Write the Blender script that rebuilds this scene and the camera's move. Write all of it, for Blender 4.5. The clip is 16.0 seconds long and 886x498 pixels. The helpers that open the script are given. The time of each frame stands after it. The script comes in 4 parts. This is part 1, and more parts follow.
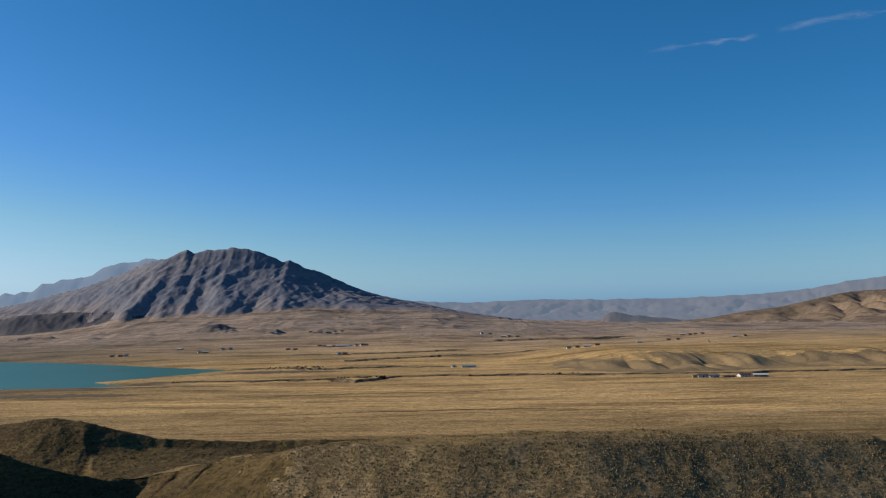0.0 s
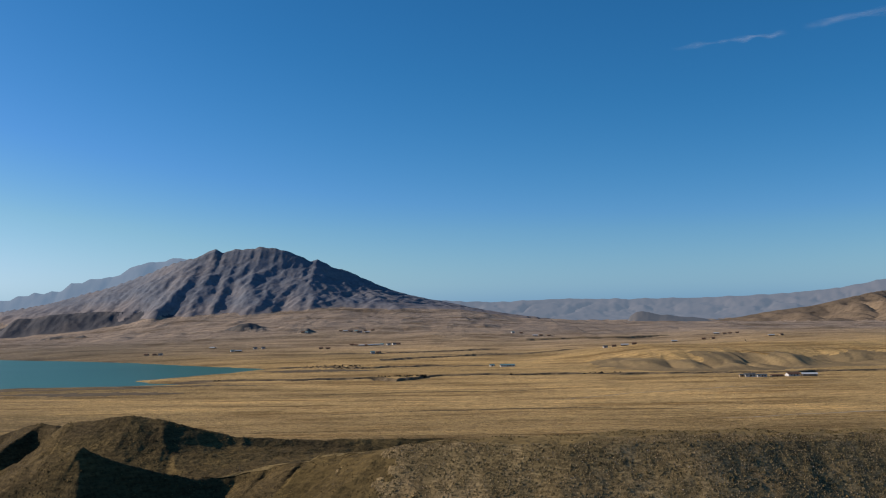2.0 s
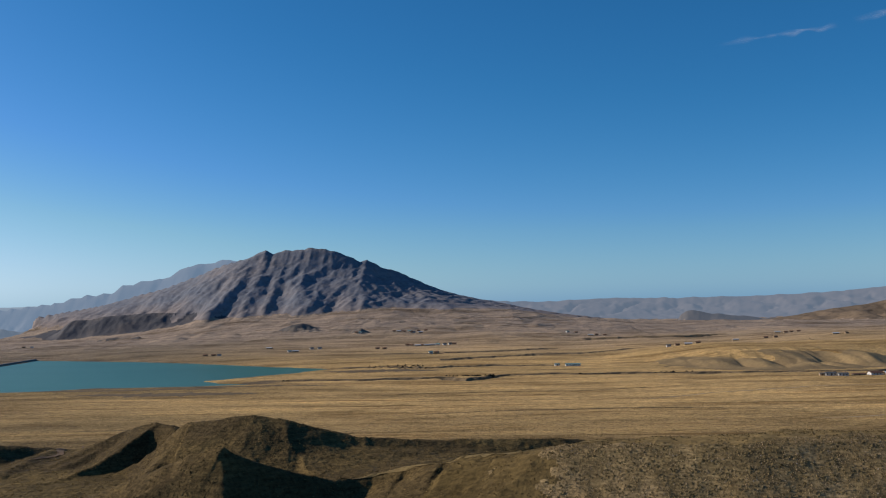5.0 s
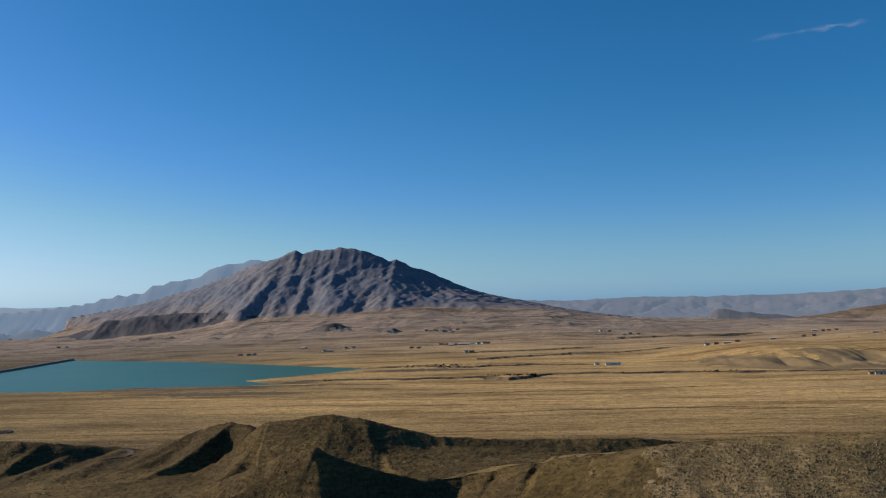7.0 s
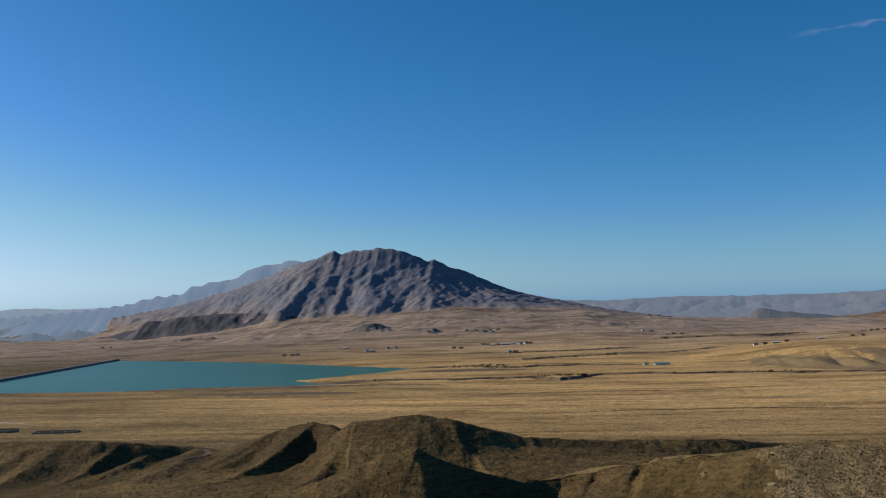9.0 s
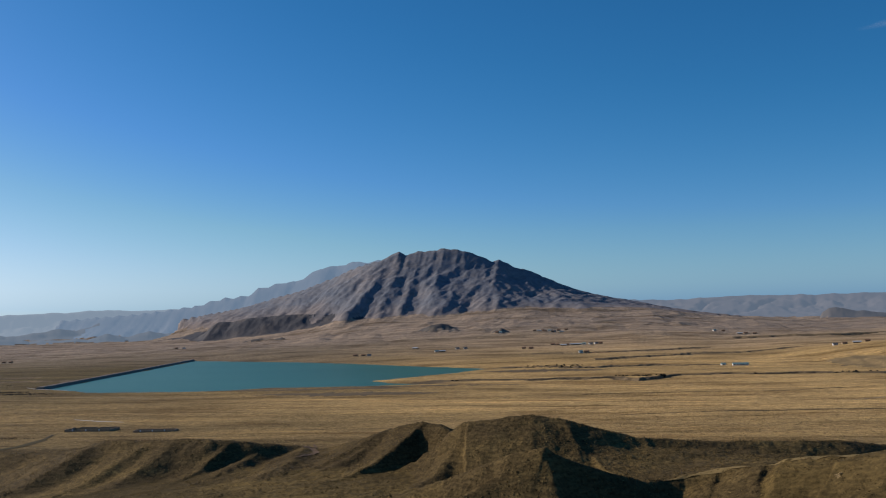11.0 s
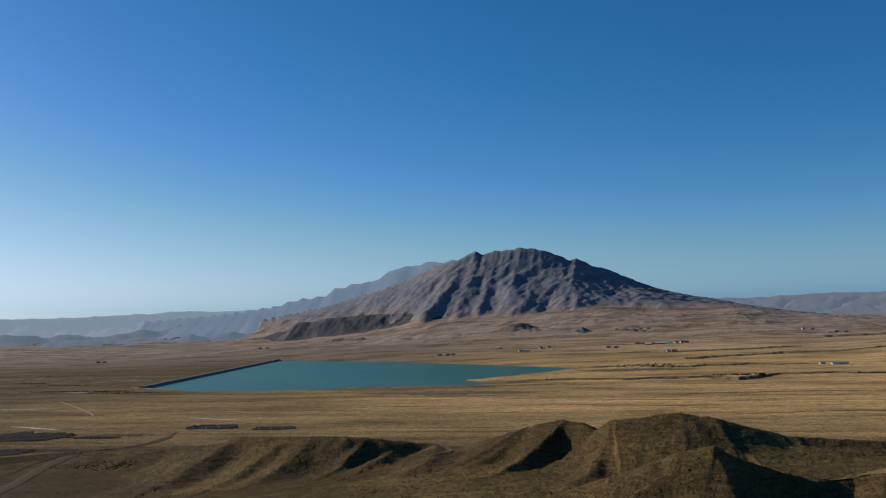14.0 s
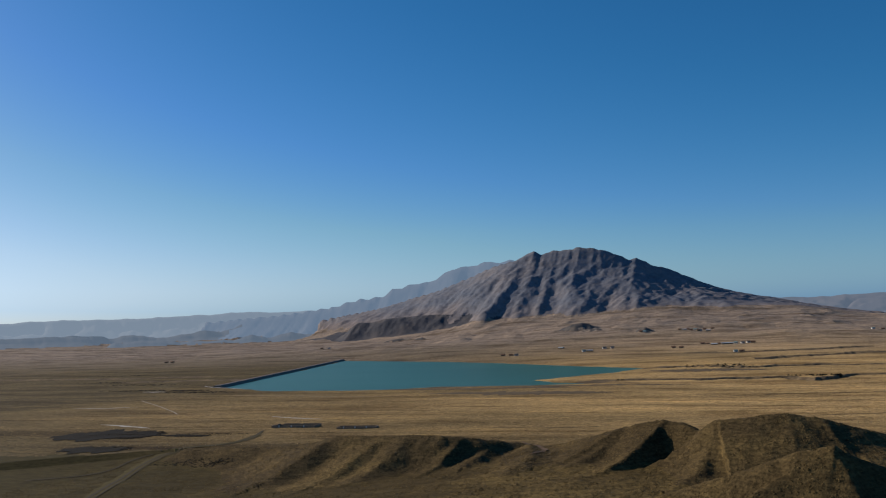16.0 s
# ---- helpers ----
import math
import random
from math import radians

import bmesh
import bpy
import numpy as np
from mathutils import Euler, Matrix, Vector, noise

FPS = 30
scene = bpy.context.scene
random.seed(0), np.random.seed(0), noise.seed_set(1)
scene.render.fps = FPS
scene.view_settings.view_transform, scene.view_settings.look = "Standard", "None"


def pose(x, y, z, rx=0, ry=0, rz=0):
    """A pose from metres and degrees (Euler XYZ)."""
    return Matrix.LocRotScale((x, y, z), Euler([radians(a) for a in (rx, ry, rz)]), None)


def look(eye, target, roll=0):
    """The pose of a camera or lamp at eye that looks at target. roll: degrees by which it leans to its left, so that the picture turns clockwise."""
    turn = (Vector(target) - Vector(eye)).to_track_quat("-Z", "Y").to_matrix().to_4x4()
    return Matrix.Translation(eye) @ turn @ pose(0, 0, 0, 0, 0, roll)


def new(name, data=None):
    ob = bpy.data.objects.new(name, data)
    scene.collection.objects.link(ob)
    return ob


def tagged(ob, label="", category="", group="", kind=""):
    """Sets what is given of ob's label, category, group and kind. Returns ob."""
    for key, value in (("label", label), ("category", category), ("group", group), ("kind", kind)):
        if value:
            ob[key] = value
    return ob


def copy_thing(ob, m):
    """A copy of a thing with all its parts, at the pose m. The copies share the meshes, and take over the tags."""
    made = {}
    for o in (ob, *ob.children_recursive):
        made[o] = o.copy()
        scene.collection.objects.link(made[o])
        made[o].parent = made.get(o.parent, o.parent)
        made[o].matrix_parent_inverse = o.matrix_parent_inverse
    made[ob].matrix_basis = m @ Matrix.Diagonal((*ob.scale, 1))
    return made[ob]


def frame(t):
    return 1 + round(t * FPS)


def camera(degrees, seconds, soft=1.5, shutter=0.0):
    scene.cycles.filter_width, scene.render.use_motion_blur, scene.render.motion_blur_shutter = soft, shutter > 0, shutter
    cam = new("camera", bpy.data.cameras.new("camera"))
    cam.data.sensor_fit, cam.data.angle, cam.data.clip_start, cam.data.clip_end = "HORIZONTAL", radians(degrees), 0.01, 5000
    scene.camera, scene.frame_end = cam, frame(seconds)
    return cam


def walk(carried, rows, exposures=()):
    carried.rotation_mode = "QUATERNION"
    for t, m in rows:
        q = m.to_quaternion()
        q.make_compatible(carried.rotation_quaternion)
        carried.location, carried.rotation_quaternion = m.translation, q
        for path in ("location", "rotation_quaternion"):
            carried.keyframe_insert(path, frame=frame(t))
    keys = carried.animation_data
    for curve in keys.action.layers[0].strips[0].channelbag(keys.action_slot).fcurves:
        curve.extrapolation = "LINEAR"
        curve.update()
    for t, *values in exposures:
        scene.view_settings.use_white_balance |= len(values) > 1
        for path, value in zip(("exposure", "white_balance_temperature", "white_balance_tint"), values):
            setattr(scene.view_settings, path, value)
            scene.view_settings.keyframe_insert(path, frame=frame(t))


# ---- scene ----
cam = camera(50.0, 16.0, 1.1)
PATH = [
    (0, (-2.652, -20.045, 60.39), (-2.624, -18.051, 60.535), -0.9),
    (0.5, (-7.555, -18.907, 60.248), (-7.538, -16.912, 60.392), -0.9),
    (1, (-12.791, -17.457, 60.002), (-12.784, -15.462, 60.147), -0.8),
    (1.5, (-17.855, -14.857, 59.799), (-17.859, -12.863, 59.944), -0.9),
    (2, (-22.797, -12.523, 59.528), (-22.813, -10.529, 59.673), -0.9),
    (2.5, (-27.645, -10.244, 59.296), (-27.675, -8.25, 59.441), -1.0),
    (3, (-32.237, -7.976, 58.993), (-32.28, -5.982, 59.139), -1.0),
    (3.5, (-36.813, -6.383, 58.852), (-36.868, -4.389, 58.998), -1.1),
    (4, (-41.4, -5.244, 58.701), (-41.471, -3.251, 58.848), -1.1),
    (6.5, (-63.743, -1.536, 58.665), (-63.879, 0.454, 58.812), -1.3),
    (7, (-68.18, -1.369, 58.793), (-68.329, 0.62, 58.94), -1.3),
    (7.5, (-72.614, -0.841, 58.847), (-72.778, 1.147, 58.994), -1.4),
    (8, (-77.145, 0.656, 58.759), (-77.322, 2.643, 58.906), -1.4),
    (8.5, (-81.477, 1.093, 58.733), (-81.67, 3.078, 58.881), -1.4),
    (9, (-85.543, 0.513, 58.841), (-85.759, 2.496, 58.99), -1.4),
    (11.5, (-105.565, -6.263, 59.599), (-105.93, -4.302, 59.752), -1.6),
    (12, (-109.728, -7.001, 59.68), (-110.114, -5.044, 59.833), -1.6),
    (12.5, (-113.314, -7.626, 59.713), (-113.724, -5.675, 59.867), -1.6),
    (13, (-117.311, -9.492, 59.808), (-117.744, -7.546, 59.963), -1.7),
    (13.5, (-121.164, -11.566, 59.959), (-121.62, -9.625, 60.115), -1.7),
    (14, (-124.832, -12.748, 59.951), (-125.312, -10.813, 60.107), -1.8),
    (14.5, (-128.432, -14.881, 60.167), (-128.938, -12.953, 60.324), -1.8),
    (15, (-132.374, -17.464, 60.451), (-132.904, -15.542, 60.608), -1.8),
    (15.5, (-135.938, -19.645, 60.563), (-136.496, -17.731, 60.721), -1.9),
    (16, (-139.208, -21.635, 60.587), (-139.795, -19.73, 60.747), -1.9),
]
walk(cam, [(t, look(eye, target, roll)) for t, eye, target, roll in PATH],
     [(0, 0.0), (4, -0.02), (9, -0.06), (12, -0.16), (16, -0.27)])


# ---------------------------------------------------------------- light
SUN_AZ, SUN_EL = 78.5, 24.5          # degrees to the left of straight ahead (+y), and above the horizon
world = bpy.data.worlds.new("sky")
scene.world = world
world.use_nodes = True
wn, wl = world.node_tree.nodes, world.node_tree.links
wn.clear()
sky = wn.new("ShaderNodeTexSky")
sky.sky_type = "NISHITA"
sky.sun_disc = False
sky.sun_elevation, sky.sun_rotation = radians(SUN_EL), radians(-SUN_AZ)
sky.altitude, sky.air_density, sky.dust_density, sky.ozone_density = 1800.0, 1.0, 2.4, 3.6
tone = wn.new("ShaderNodeHueSaturation")
tone.inputs["Saturation"].default_value = 1.25
back = wn.new("ShaderNodeBackground")
back.inputs["Strength"].default_value = 0.11
wout = wn.new("ShaderNodeOutputWorld")
wl.new(sky.outputs["Color"], tone.inputs["Color"])
tint = wn.new("ShaderNodeMix")
tint.data_type, tint.blend_type = "RGBA", "MULTIPLY"
tint.inputs[0].default_value = 1.0
# the bright low sky is whiter than the deep blue above it
split = wn.new("ShaderNodeSeparateColor")
low = wn.new("ShaderNodeMapRange")
low.inputs["From Min"].default_value, low.inputs["From Max"].default_value = 0.8, 4.5
whiten = wn.new("ShaderNodeMix")
whiten.data_type = "RGBA"
whiten.inputs[6].default_value, whiten.inputs[7].default_value = (0.80, 0.98, 1.04, 1), (0.83, 0.95, 1.20, 1)
wl.new(sky.outputs["Color"], split.inputs["Color"])
wl.new(split.outputs["Red"], low.inputs["Value"])
wl.new(low.outputs["Result"], whiten.inputs[0])
wl.new(whiten.outputs[2], tint.inputs[7])
wl.new(tone.outputs["Color"], tint.inputs[6])
# the yellowish band along the horizon is cooled
parts = wn.new("ShaderNodeSeparateColor")
wl.new(tint.outputs[2], parts.inputs["Color"])
ratio = wn.new("ShaderNodeMath")
ratio.operation = "DIVIDE"
wl.new(parts.outputs["Red"], ratio.inputs[0])
wl.new(parts.outputs["Blue"], ratio.inputs[1])
yellow = wn.new("ShaderNodeMapRange")
yellow.inputs["From Min"].default_value, yellow.inputs["From Max"].default_value = 0.25, 0.75
wl.new(ratio.outputs[0], yellow.inputs["Value"])
cool = wn.new("ShaderNodeMix")
cool.data_type, cool.blend_type = "RGBA", "MULTIPLY"
wl.new(yellow.outputs["Result"], cool.inputs[0])
wl.new(tint.outputs[2], cool.inputs[6])
cool.inputs[7].default_value = (0.62, 0.825, 1.24, 1)
# dusty and pale towards the sun, deep blue away from it
green = wn.new("ShaderNodeSeparateColor")
wl.new(cool.outputs[2], green.inputs["Color"])
level = wn.new("ShaderNodeMapRange")
level.inputs["From Min"].default_value, level.inputs["From Max"].default_value = 1.8, 6.3
wl.new(green.outputs["Green"], level.inputs["Value"])
dusty = wn.new("ShaderNodeValToRGB")
for k, (pos, col) in enumerate(((0.0, (0.63, 0.92, 0.92)), (1.0, (1.40, 1.10, 0.83)), (0.28, (0.86, 0.945, 0.965)), (0.55, (1.15, 1.04, 0.83)))):
    stop = dusty.color_ramp.elements[k] if k < 2 else dusty.color_ramp.elements.new(pos)
    stop.color = (col[0] / 1.5, col[1] / 1.5, col[2] / 1.5, 1)
wl.new(level.outputs["Result"], dusty.inputs["Fac"])
gain = wn.new("ShaderNodeVectorMath")
gain.operation = "SCALE"
gain.inputs["Scale"].default_value = 1.5
wl.new(dusty.outputs["Color"], gain.inputs[0])
dust = wn.new("ShaderNodeMix")
dust.data_type, dust.blend_type = "RGBA", "MULTIPLY"
dust.inputs[0].default_value = 1.0
wl.new(cool.outputs[2], dust.inputs[6])
wl.new(gain.outputs["Vector"], dust.inputs[7])
wl.new(dust.outputs[2], back.inputs["Color"])
wl.new(back.outputs["Background"], wout.inputs["Surface"])

sun = new("sun", bpy.data.lights.new("sun", "SUN"))
sun.data.energy, sun.data.angle, sun.data.color = 5.1, radians(0.5), (1.0, 0.87, 0.745)
az, el = radians(SUN_AZ), radians(SUN_EL)
to_sun = Vector((-math.sin(az) * math.cos(el), math.cos(az) * math.cos(el), math.sin(el)))
sun.matrix_world = look((0, 0, 900), Vector((0, 0, 900)) - to_sun)


# ---------------------------------------------------------------- materials
def material(name, rough=0.95):
    m = bpy.data.materials.new(name)
    m.use_nodes = True
    b = m.node_tree.nodes["Principled BSDF"]
    b.inputs["Roughness"].default_value = rough
    b.inputs["Specular IOR Level"].default_value = 0.06
    return m, m.node_tree.nodes, m.node_tree.links, b


def noise_at(nd, ln, scale, stretch=(1, 1, 1), detail=5.0, rough=0.55):
    """A noise of the place in metres: scale is its grain per metre."""
    geo = nd.new("ShaderNodeNewGeometry")
    mul = nd.new("ShaderNodeVectorMath")
    mul.operation = "MULTIPLY"
    mul.inputs[1].default_value = stretch
    tex = nd.new("ShaderNodeTexNoise")
    tex.inputs["Scale"].default_value, tex.inputs["Detail"].default_value = scale, detail
    tex.inputs["Roughness"].default_value = rough
    ln.new(geo.outputs["Position"], mul.inputs[0])
    ln.new(mul.outputs["Vector"], tex.inputs["Vector"])
    return tex.outputs["Fac"]


def ramp(nd, ln, fac, stops):
    r = nd.new("ShaderNodeValToRGB")
    e = r.color_ramp.elements
    while len(e) < len(stops):
        e.new(0.5)
    for k, (p, c) in enumerate(stops):
        e[k].position = p
        e[k].color = (*c, 1) if len(c) == 3 else c
    ln.new(fac, r.inputs["Fac"])
    return r.outputs["Color"]


def mix(nd, ln, fac, a, b, kind="MIX"):
    m = nd.new("ShaderNodeMix")
    m.data_type, m.blend_type = "RGBA", kind
    for value, socket in ((fac, m.inputs[0]), (a, m.inputs[6]), (b, m.inputs[7])):
        if isinstance(value, (int, float)):
            socket.default_value = value
        elif isinstance(value, tuple):
            socket.default_value = (*value, 1)
        else:
            ln.new(value, socket)
    return m.outputs[2]


def bump(nd, ln, b, height, strength, distance):
    n = nd.new("ShaderNodeBump")
    n.inputs["Strength"].default_value, n.inputs["Distance"].default_value = strength, distance
    ln.new(height, n.inputs["Height"])
    ln.new(n.outputs["Normal"], b.inputs["Normal"])


def grey(a):
    return (a, a, a)


# dry steppe: straw-coloured grass with tracts of browner and greener turf and bare earth; greyed far off in place of
# haze
steppe, nd, ln, b = material("steppe")
straw = ramp(nd, ln, noise_at(nd, ln, 0.004, (0.45, 1, 1), 6), [(0.3, (0.30, 0.21, 0.09)), (0.45, (0.46, 0.308, 0.128)), (0.6, (0.545, 0.362, 0.15)), (0.75, (0.41, 0.278, 0.122))])
turf = ramp(nd, ln, noise_at(nd, ln, 0.02, (0.3, 1, 1), 6, 0.65), [(0.36, (0.55, 0.52, 0.47)), (0.5, (0.95, 0.95, 0.95)), (0.66, (1.2, 1.17, 1.1))])
tuft = ramp(nd, ln, noise_at(nd, ln, 0.35, (0.5, 1, 1), 4, 0.7), [(0.32, grey(0.5)), (0.5, grey(0.98)), (0.68, grey(1.25))])
where = nd.new("ShaderNodeNewGeometry")
apart = nd.new("ShaderNodeSeparateXYZ")
ln.new(where.outputs["Position"], apart.inputs[0])


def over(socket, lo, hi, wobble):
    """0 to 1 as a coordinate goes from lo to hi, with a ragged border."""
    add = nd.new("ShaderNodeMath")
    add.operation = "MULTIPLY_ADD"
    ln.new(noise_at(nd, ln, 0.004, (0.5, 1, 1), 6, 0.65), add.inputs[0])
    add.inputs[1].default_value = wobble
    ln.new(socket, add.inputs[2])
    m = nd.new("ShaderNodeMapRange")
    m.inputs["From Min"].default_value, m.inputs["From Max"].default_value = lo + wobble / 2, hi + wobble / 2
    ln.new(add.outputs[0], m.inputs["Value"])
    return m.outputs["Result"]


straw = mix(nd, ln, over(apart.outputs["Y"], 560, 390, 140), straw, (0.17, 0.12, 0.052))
# darker and browner towards the west
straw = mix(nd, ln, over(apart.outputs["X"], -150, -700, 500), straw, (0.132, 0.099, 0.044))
# haze over the far plain, put in as a greyer, mauve-brown tone
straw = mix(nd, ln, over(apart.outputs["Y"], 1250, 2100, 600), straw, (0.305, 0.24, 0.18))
c = mix(nd, ln, 1.0, straw, turf, "MULTIPLY")
c = mix(nd, ln, 1.0, c, tuft, "MULTIPLY")
blade = ramp(nd, ln, noise_at(nd, ln, 0.9, (0.6, 1, 1), 3, 0.7), [(0.33, grey(0.55)), (0.5, grey(1)), (0.67, grey(1.4))])
c = mix(nd, ln, 1.0, c, blade, "MULTIPLY")
furrow = ramp(nd, ln, noise_at(nd, ln, 0.11, (0.07, 1, 1), 4, 0.6), [(0.33, (0.55, 0.5, 0.45)), (0.44, grey(1.0)), (0.57, grey(1.0)), (0.67, (1.32, 1.27, 1.18))])
c = mix(nd, ln, 1.0, c, furrow, "MULTIPLY")
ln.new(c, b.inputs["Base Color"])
bump(nd, ln, b, noise_at(nd, ln, 0.5, (1, 1, 1), 5, 0.7), 0.9, 1.2)

# hill turf: short brown-olive pasture with ochre patches
hill_turf, nd, ln, b = material("hill_turf")
c = ramp(nd, ln, noise_at(nd, ln, 0.022, (1, 1, 1), 6), [(0.3, (0.052, 0.037, 0.016)), (0.5, (0.084, 0.059, 0.025)), (0.7, (0.152, 0.105, 0.039))])
c = mix(nd, ln, 1.0, c, ramp(nd, ln, noise_at(nd, ln, 0.9, (1, 1, 1), 4, 0.7), [(0.34, grey(0.5)), (0.5, grey(1)), (0.68, grey(1.35))]), "MULTIPLY")
terr = noise_at(nd, ln, 0.8, (0.22, 0.22, 1.8), 4, 0.6)
c = mix(nd, ln, 1.0, c, ramp(nd, ln, terr, [(0.38, grey(0.72)), (0.52, grey(1)), (0.66, grey(1.25))]), "MULTIPLY")
ln.new(c, b.inputs["Base Color"])
bump(nd, ln, b, mix(nd, ln, 0.5, noise_at(nd, ln, 1.1, (1, 1, 1), 5, 0.7), terr), 1.0, 0.8)

# slope between the hills: drier and more golden, darker towards the west
slope_turf, nd, ln, b = material("slope_turf")
c = ramp(nd, ln, noise_at(nd, ln, 0.025, (0.6, 1, 1), 6), [(0.3, (0.058, 0.040, 0.0145)), (0.5, (0.086, 0.060, 0.022)), (0.7, (0.165, 0.114, 0.040))])
c = mix(nd, ln, 1.0, c, ramp(nd, ln, noise_at(nd, ln, 0.9, (0.7, 1, 1), 4, 0.7), [(0.34, grey(0.6)), (0.5, grey(1)), (0.68, grey(1.3))]), "MULTIPLY")
where = nd.new("ShaderNodeNewGeometry")
apart = nd.new("ShaderNodeSeparateXYZ")
ln.new(where.outputs["Position"], apart.inputs[0])
c = mix(nd, ln, over(apart.outputs["X"], -240, -480, 90), c, (0.066, 0.052, 0.017))
c = mix(nd, ln, over(apart.outputs["X"], -60, 0, 40), c, (0.21, 0.147, 0.06))
terr = noise_at(nd, ln, 0.7, (0.22, 0.5, 1.8), 4, 0.6)
c = mix(nd, ln, 1.0, c, ramp(nd, ln, terr, [(0.38, grey(0.75)), (0.52, grey(1)), (0.66, grey(1.2))]), "MULTIPLY")
ln.new(c, b.inputs["Base Color"])
bump(nd, ln, b, mix(nd, ln, 0.5, noise_at(nd, ln, 1.1, (1, 1, 1), 5, 0.7), terr), 0.9, 0.6)

# bluff: stony earth, grey-brown scrub and pale dead stalks
scrub, nd, ln, b = material("scrub")
rib = noise_at(nd, ln, 0.085, (1, 0.22, 0.35), 5, 0.6)
c = ramp(nd, ln, rib, [(0.34, (0.125, 0.092, 0.044)), (0.47, (0.18, 0.13, 0.062)), (0.57, (0.24, 0.172, 0.085)), (0.70, (0.33, 0.238, 0.125))])
c = mix(nd, ln, 1.0, c, ramp(nd, ln, noise_at(nd, ln, 0.035, (1, 1, 1), 5), [(0.35, (0.85, 0.86, 0.8)), (0.55, (1, 1, 1)), (0.7, (1.15, 1.08, 1.02))]), "MULTIPLY")
c = mix(nd, ln, 1.0, c, ramp(nd, ln, noise_at(nd, ln, 1.5, (1, 0.6, 0.6), 4, 0.7), [(0.34, grey(0.6)), (0.5, grey(1)), (0.66, grey(1.35))]), "MULTIPLY")
terr = noise_at(nd, ln, 1.1, (0.35, 0.35, 2.2), 4, 0.6)
c = mix(nd, ln, 1.0, c, ramp(nd, ln, terr, [(0.38, grey(0.62)), (0.52, grey(1)), (0.66, grey(1.32))]), "MULTIPLY")
ln.new(c, b.inputs["Base Color"])
bump(nd, ln, b, mix(nd, ln, 0.5, noise_at(nd, ln, 1.6, (1, 1, 1), 5, 0.7), terr), 0.3, 0.2)

# mountain: slate-grey and mauve rock, lightened and blued to paint in haze; brown turf on its lower spurs
slate, nd, ln, b = material("slate")
c = ramp(nd, ln, noise_at(nd, ln, 0.008, (1, 1, 1.5), 7, 0.6), [(0.32, (0.125, 0.142, 0.172)), (0.5, (0.152, 0.16, 0.18)), (0.68, (0.19, 0.178, 0.18))])
where = nd.new("ShaderNodeNewGeometry")
apart = nd.new("ShaderNodeSeparateXYZ")
ln.new(where.outputs["Position"], apart.inputs[0])
c = mix(nd, ln, over(apart.outputs["Z"], 120, 60, 80), c, (0.225, 0.185, 0.16))
c = mix(nd, ln, 1.0, c, ramp(nd, ln, noise_at(nd, ln, 0.06, (1, 1, 1), 5, 0.7), [(0.32, grey(0.75)), (0.5, grey(1)), (0.7, grey(1.18))]), "MULTIPLY")
ln.new(c, b.inputs["Base Color"])
bump(nd, ln, b, noise_at(nd, ln, 0.05, (1, 1, 1), 6, 0.65), 0.2, 5.0)

# bare grey-brown soil of cut banks
bare_soil, nd, ln, b = material("bare_soil")
c = ramp(nd, ln, noise_at(nd, ln, 0.03, (1, 1, 1), 6), [(0.3, (0.105, 0.080, 0.050)), (0.5, (0.16, 0.118, 0.07)), (0.7, (0.23, 0.165, 0.088))])
c = mix(nd, ln, 1.0, c, ramp(nd, ln, noise_at(nd, ln, 0.4, (1, 1, 1), 4, 0.7), [(0.34, grey(0.6)), (0.5, grey(1)), (0.7, grey(1.25))]), "MULTIPLY")
ln.new(c, b.inputs["Base Color"])
bump(nd, ln, b, noise_at(nd, ln, 0.3, (1, 1, 1), 5, 0.7), 0.9, 1.5)

# thin brown turf on the terrace bank
bank_turf, nd, ln, b = material("bank_turf")
c = ramp(nd, ln, noise_at(nd, ln, 0.02, (1, 1, 1), 6), [(0.3, (0.165, 0.12, 0.064)), (0.5, (0.23, 0.166, 0.084)), (0.7, (0.315, 0.223, 0.106))])
c = mix(nd, ln, 1.0, c, ramp(nd, ln, noise_at(nd, ln, 0.3, (1, 1, 1), 4, 0.7), [(0.34, grey(0.75)), (0.5, grey(1)), (0.7, grey(1.2))]), "MULTIPLY")
ln.new(c, b.inputs["Base Color"])
bump(nd, ln, b, noise_at(nd, ln, 0.3, (1, 1, 1), 5, 0.7), 0.6, 1.2)

# dark blue-grey rock, one low tone over the whole ridge
dark_rock, nd, ln, b = material("dark_rock")
c = ramp(nd, ln, noise_at(nd, ln, 0.015, (1, 1, 1), 6), [(0.3, (0.052, 0.056, 0.066)), (0.5, (0.078, 0.079, 0.086)), (0.7, (0.125, 0.11, 0.102))])
ln.new(c, b.inputs["Base Color"])
bump(nd, ln, b, noise_at(nd, ln, 0.06, (1, 1, 1), 6, 0.65), 0.5, 5.0)

# knolls: grey-brown turf over dark rock
knoll_rock, nd, ln, b = material("knoll_rock")
c = ramp(nd, ln, noise_at(nd, ln, 0.03, (1, 1, 1), 6), [(0.3, (0.075, 0.073, 0.075)), (0.5, (0.125, 0.112, 0.098)), (0.7, (0.22, 0.178, 0.135))])
ln.new(c, b.inputs["Base Color"])
bump(nd, ln, b, noise_at(nd, ln, 0.08, (1, 1, 1), 6, 0.65), 0.5, 3.0)

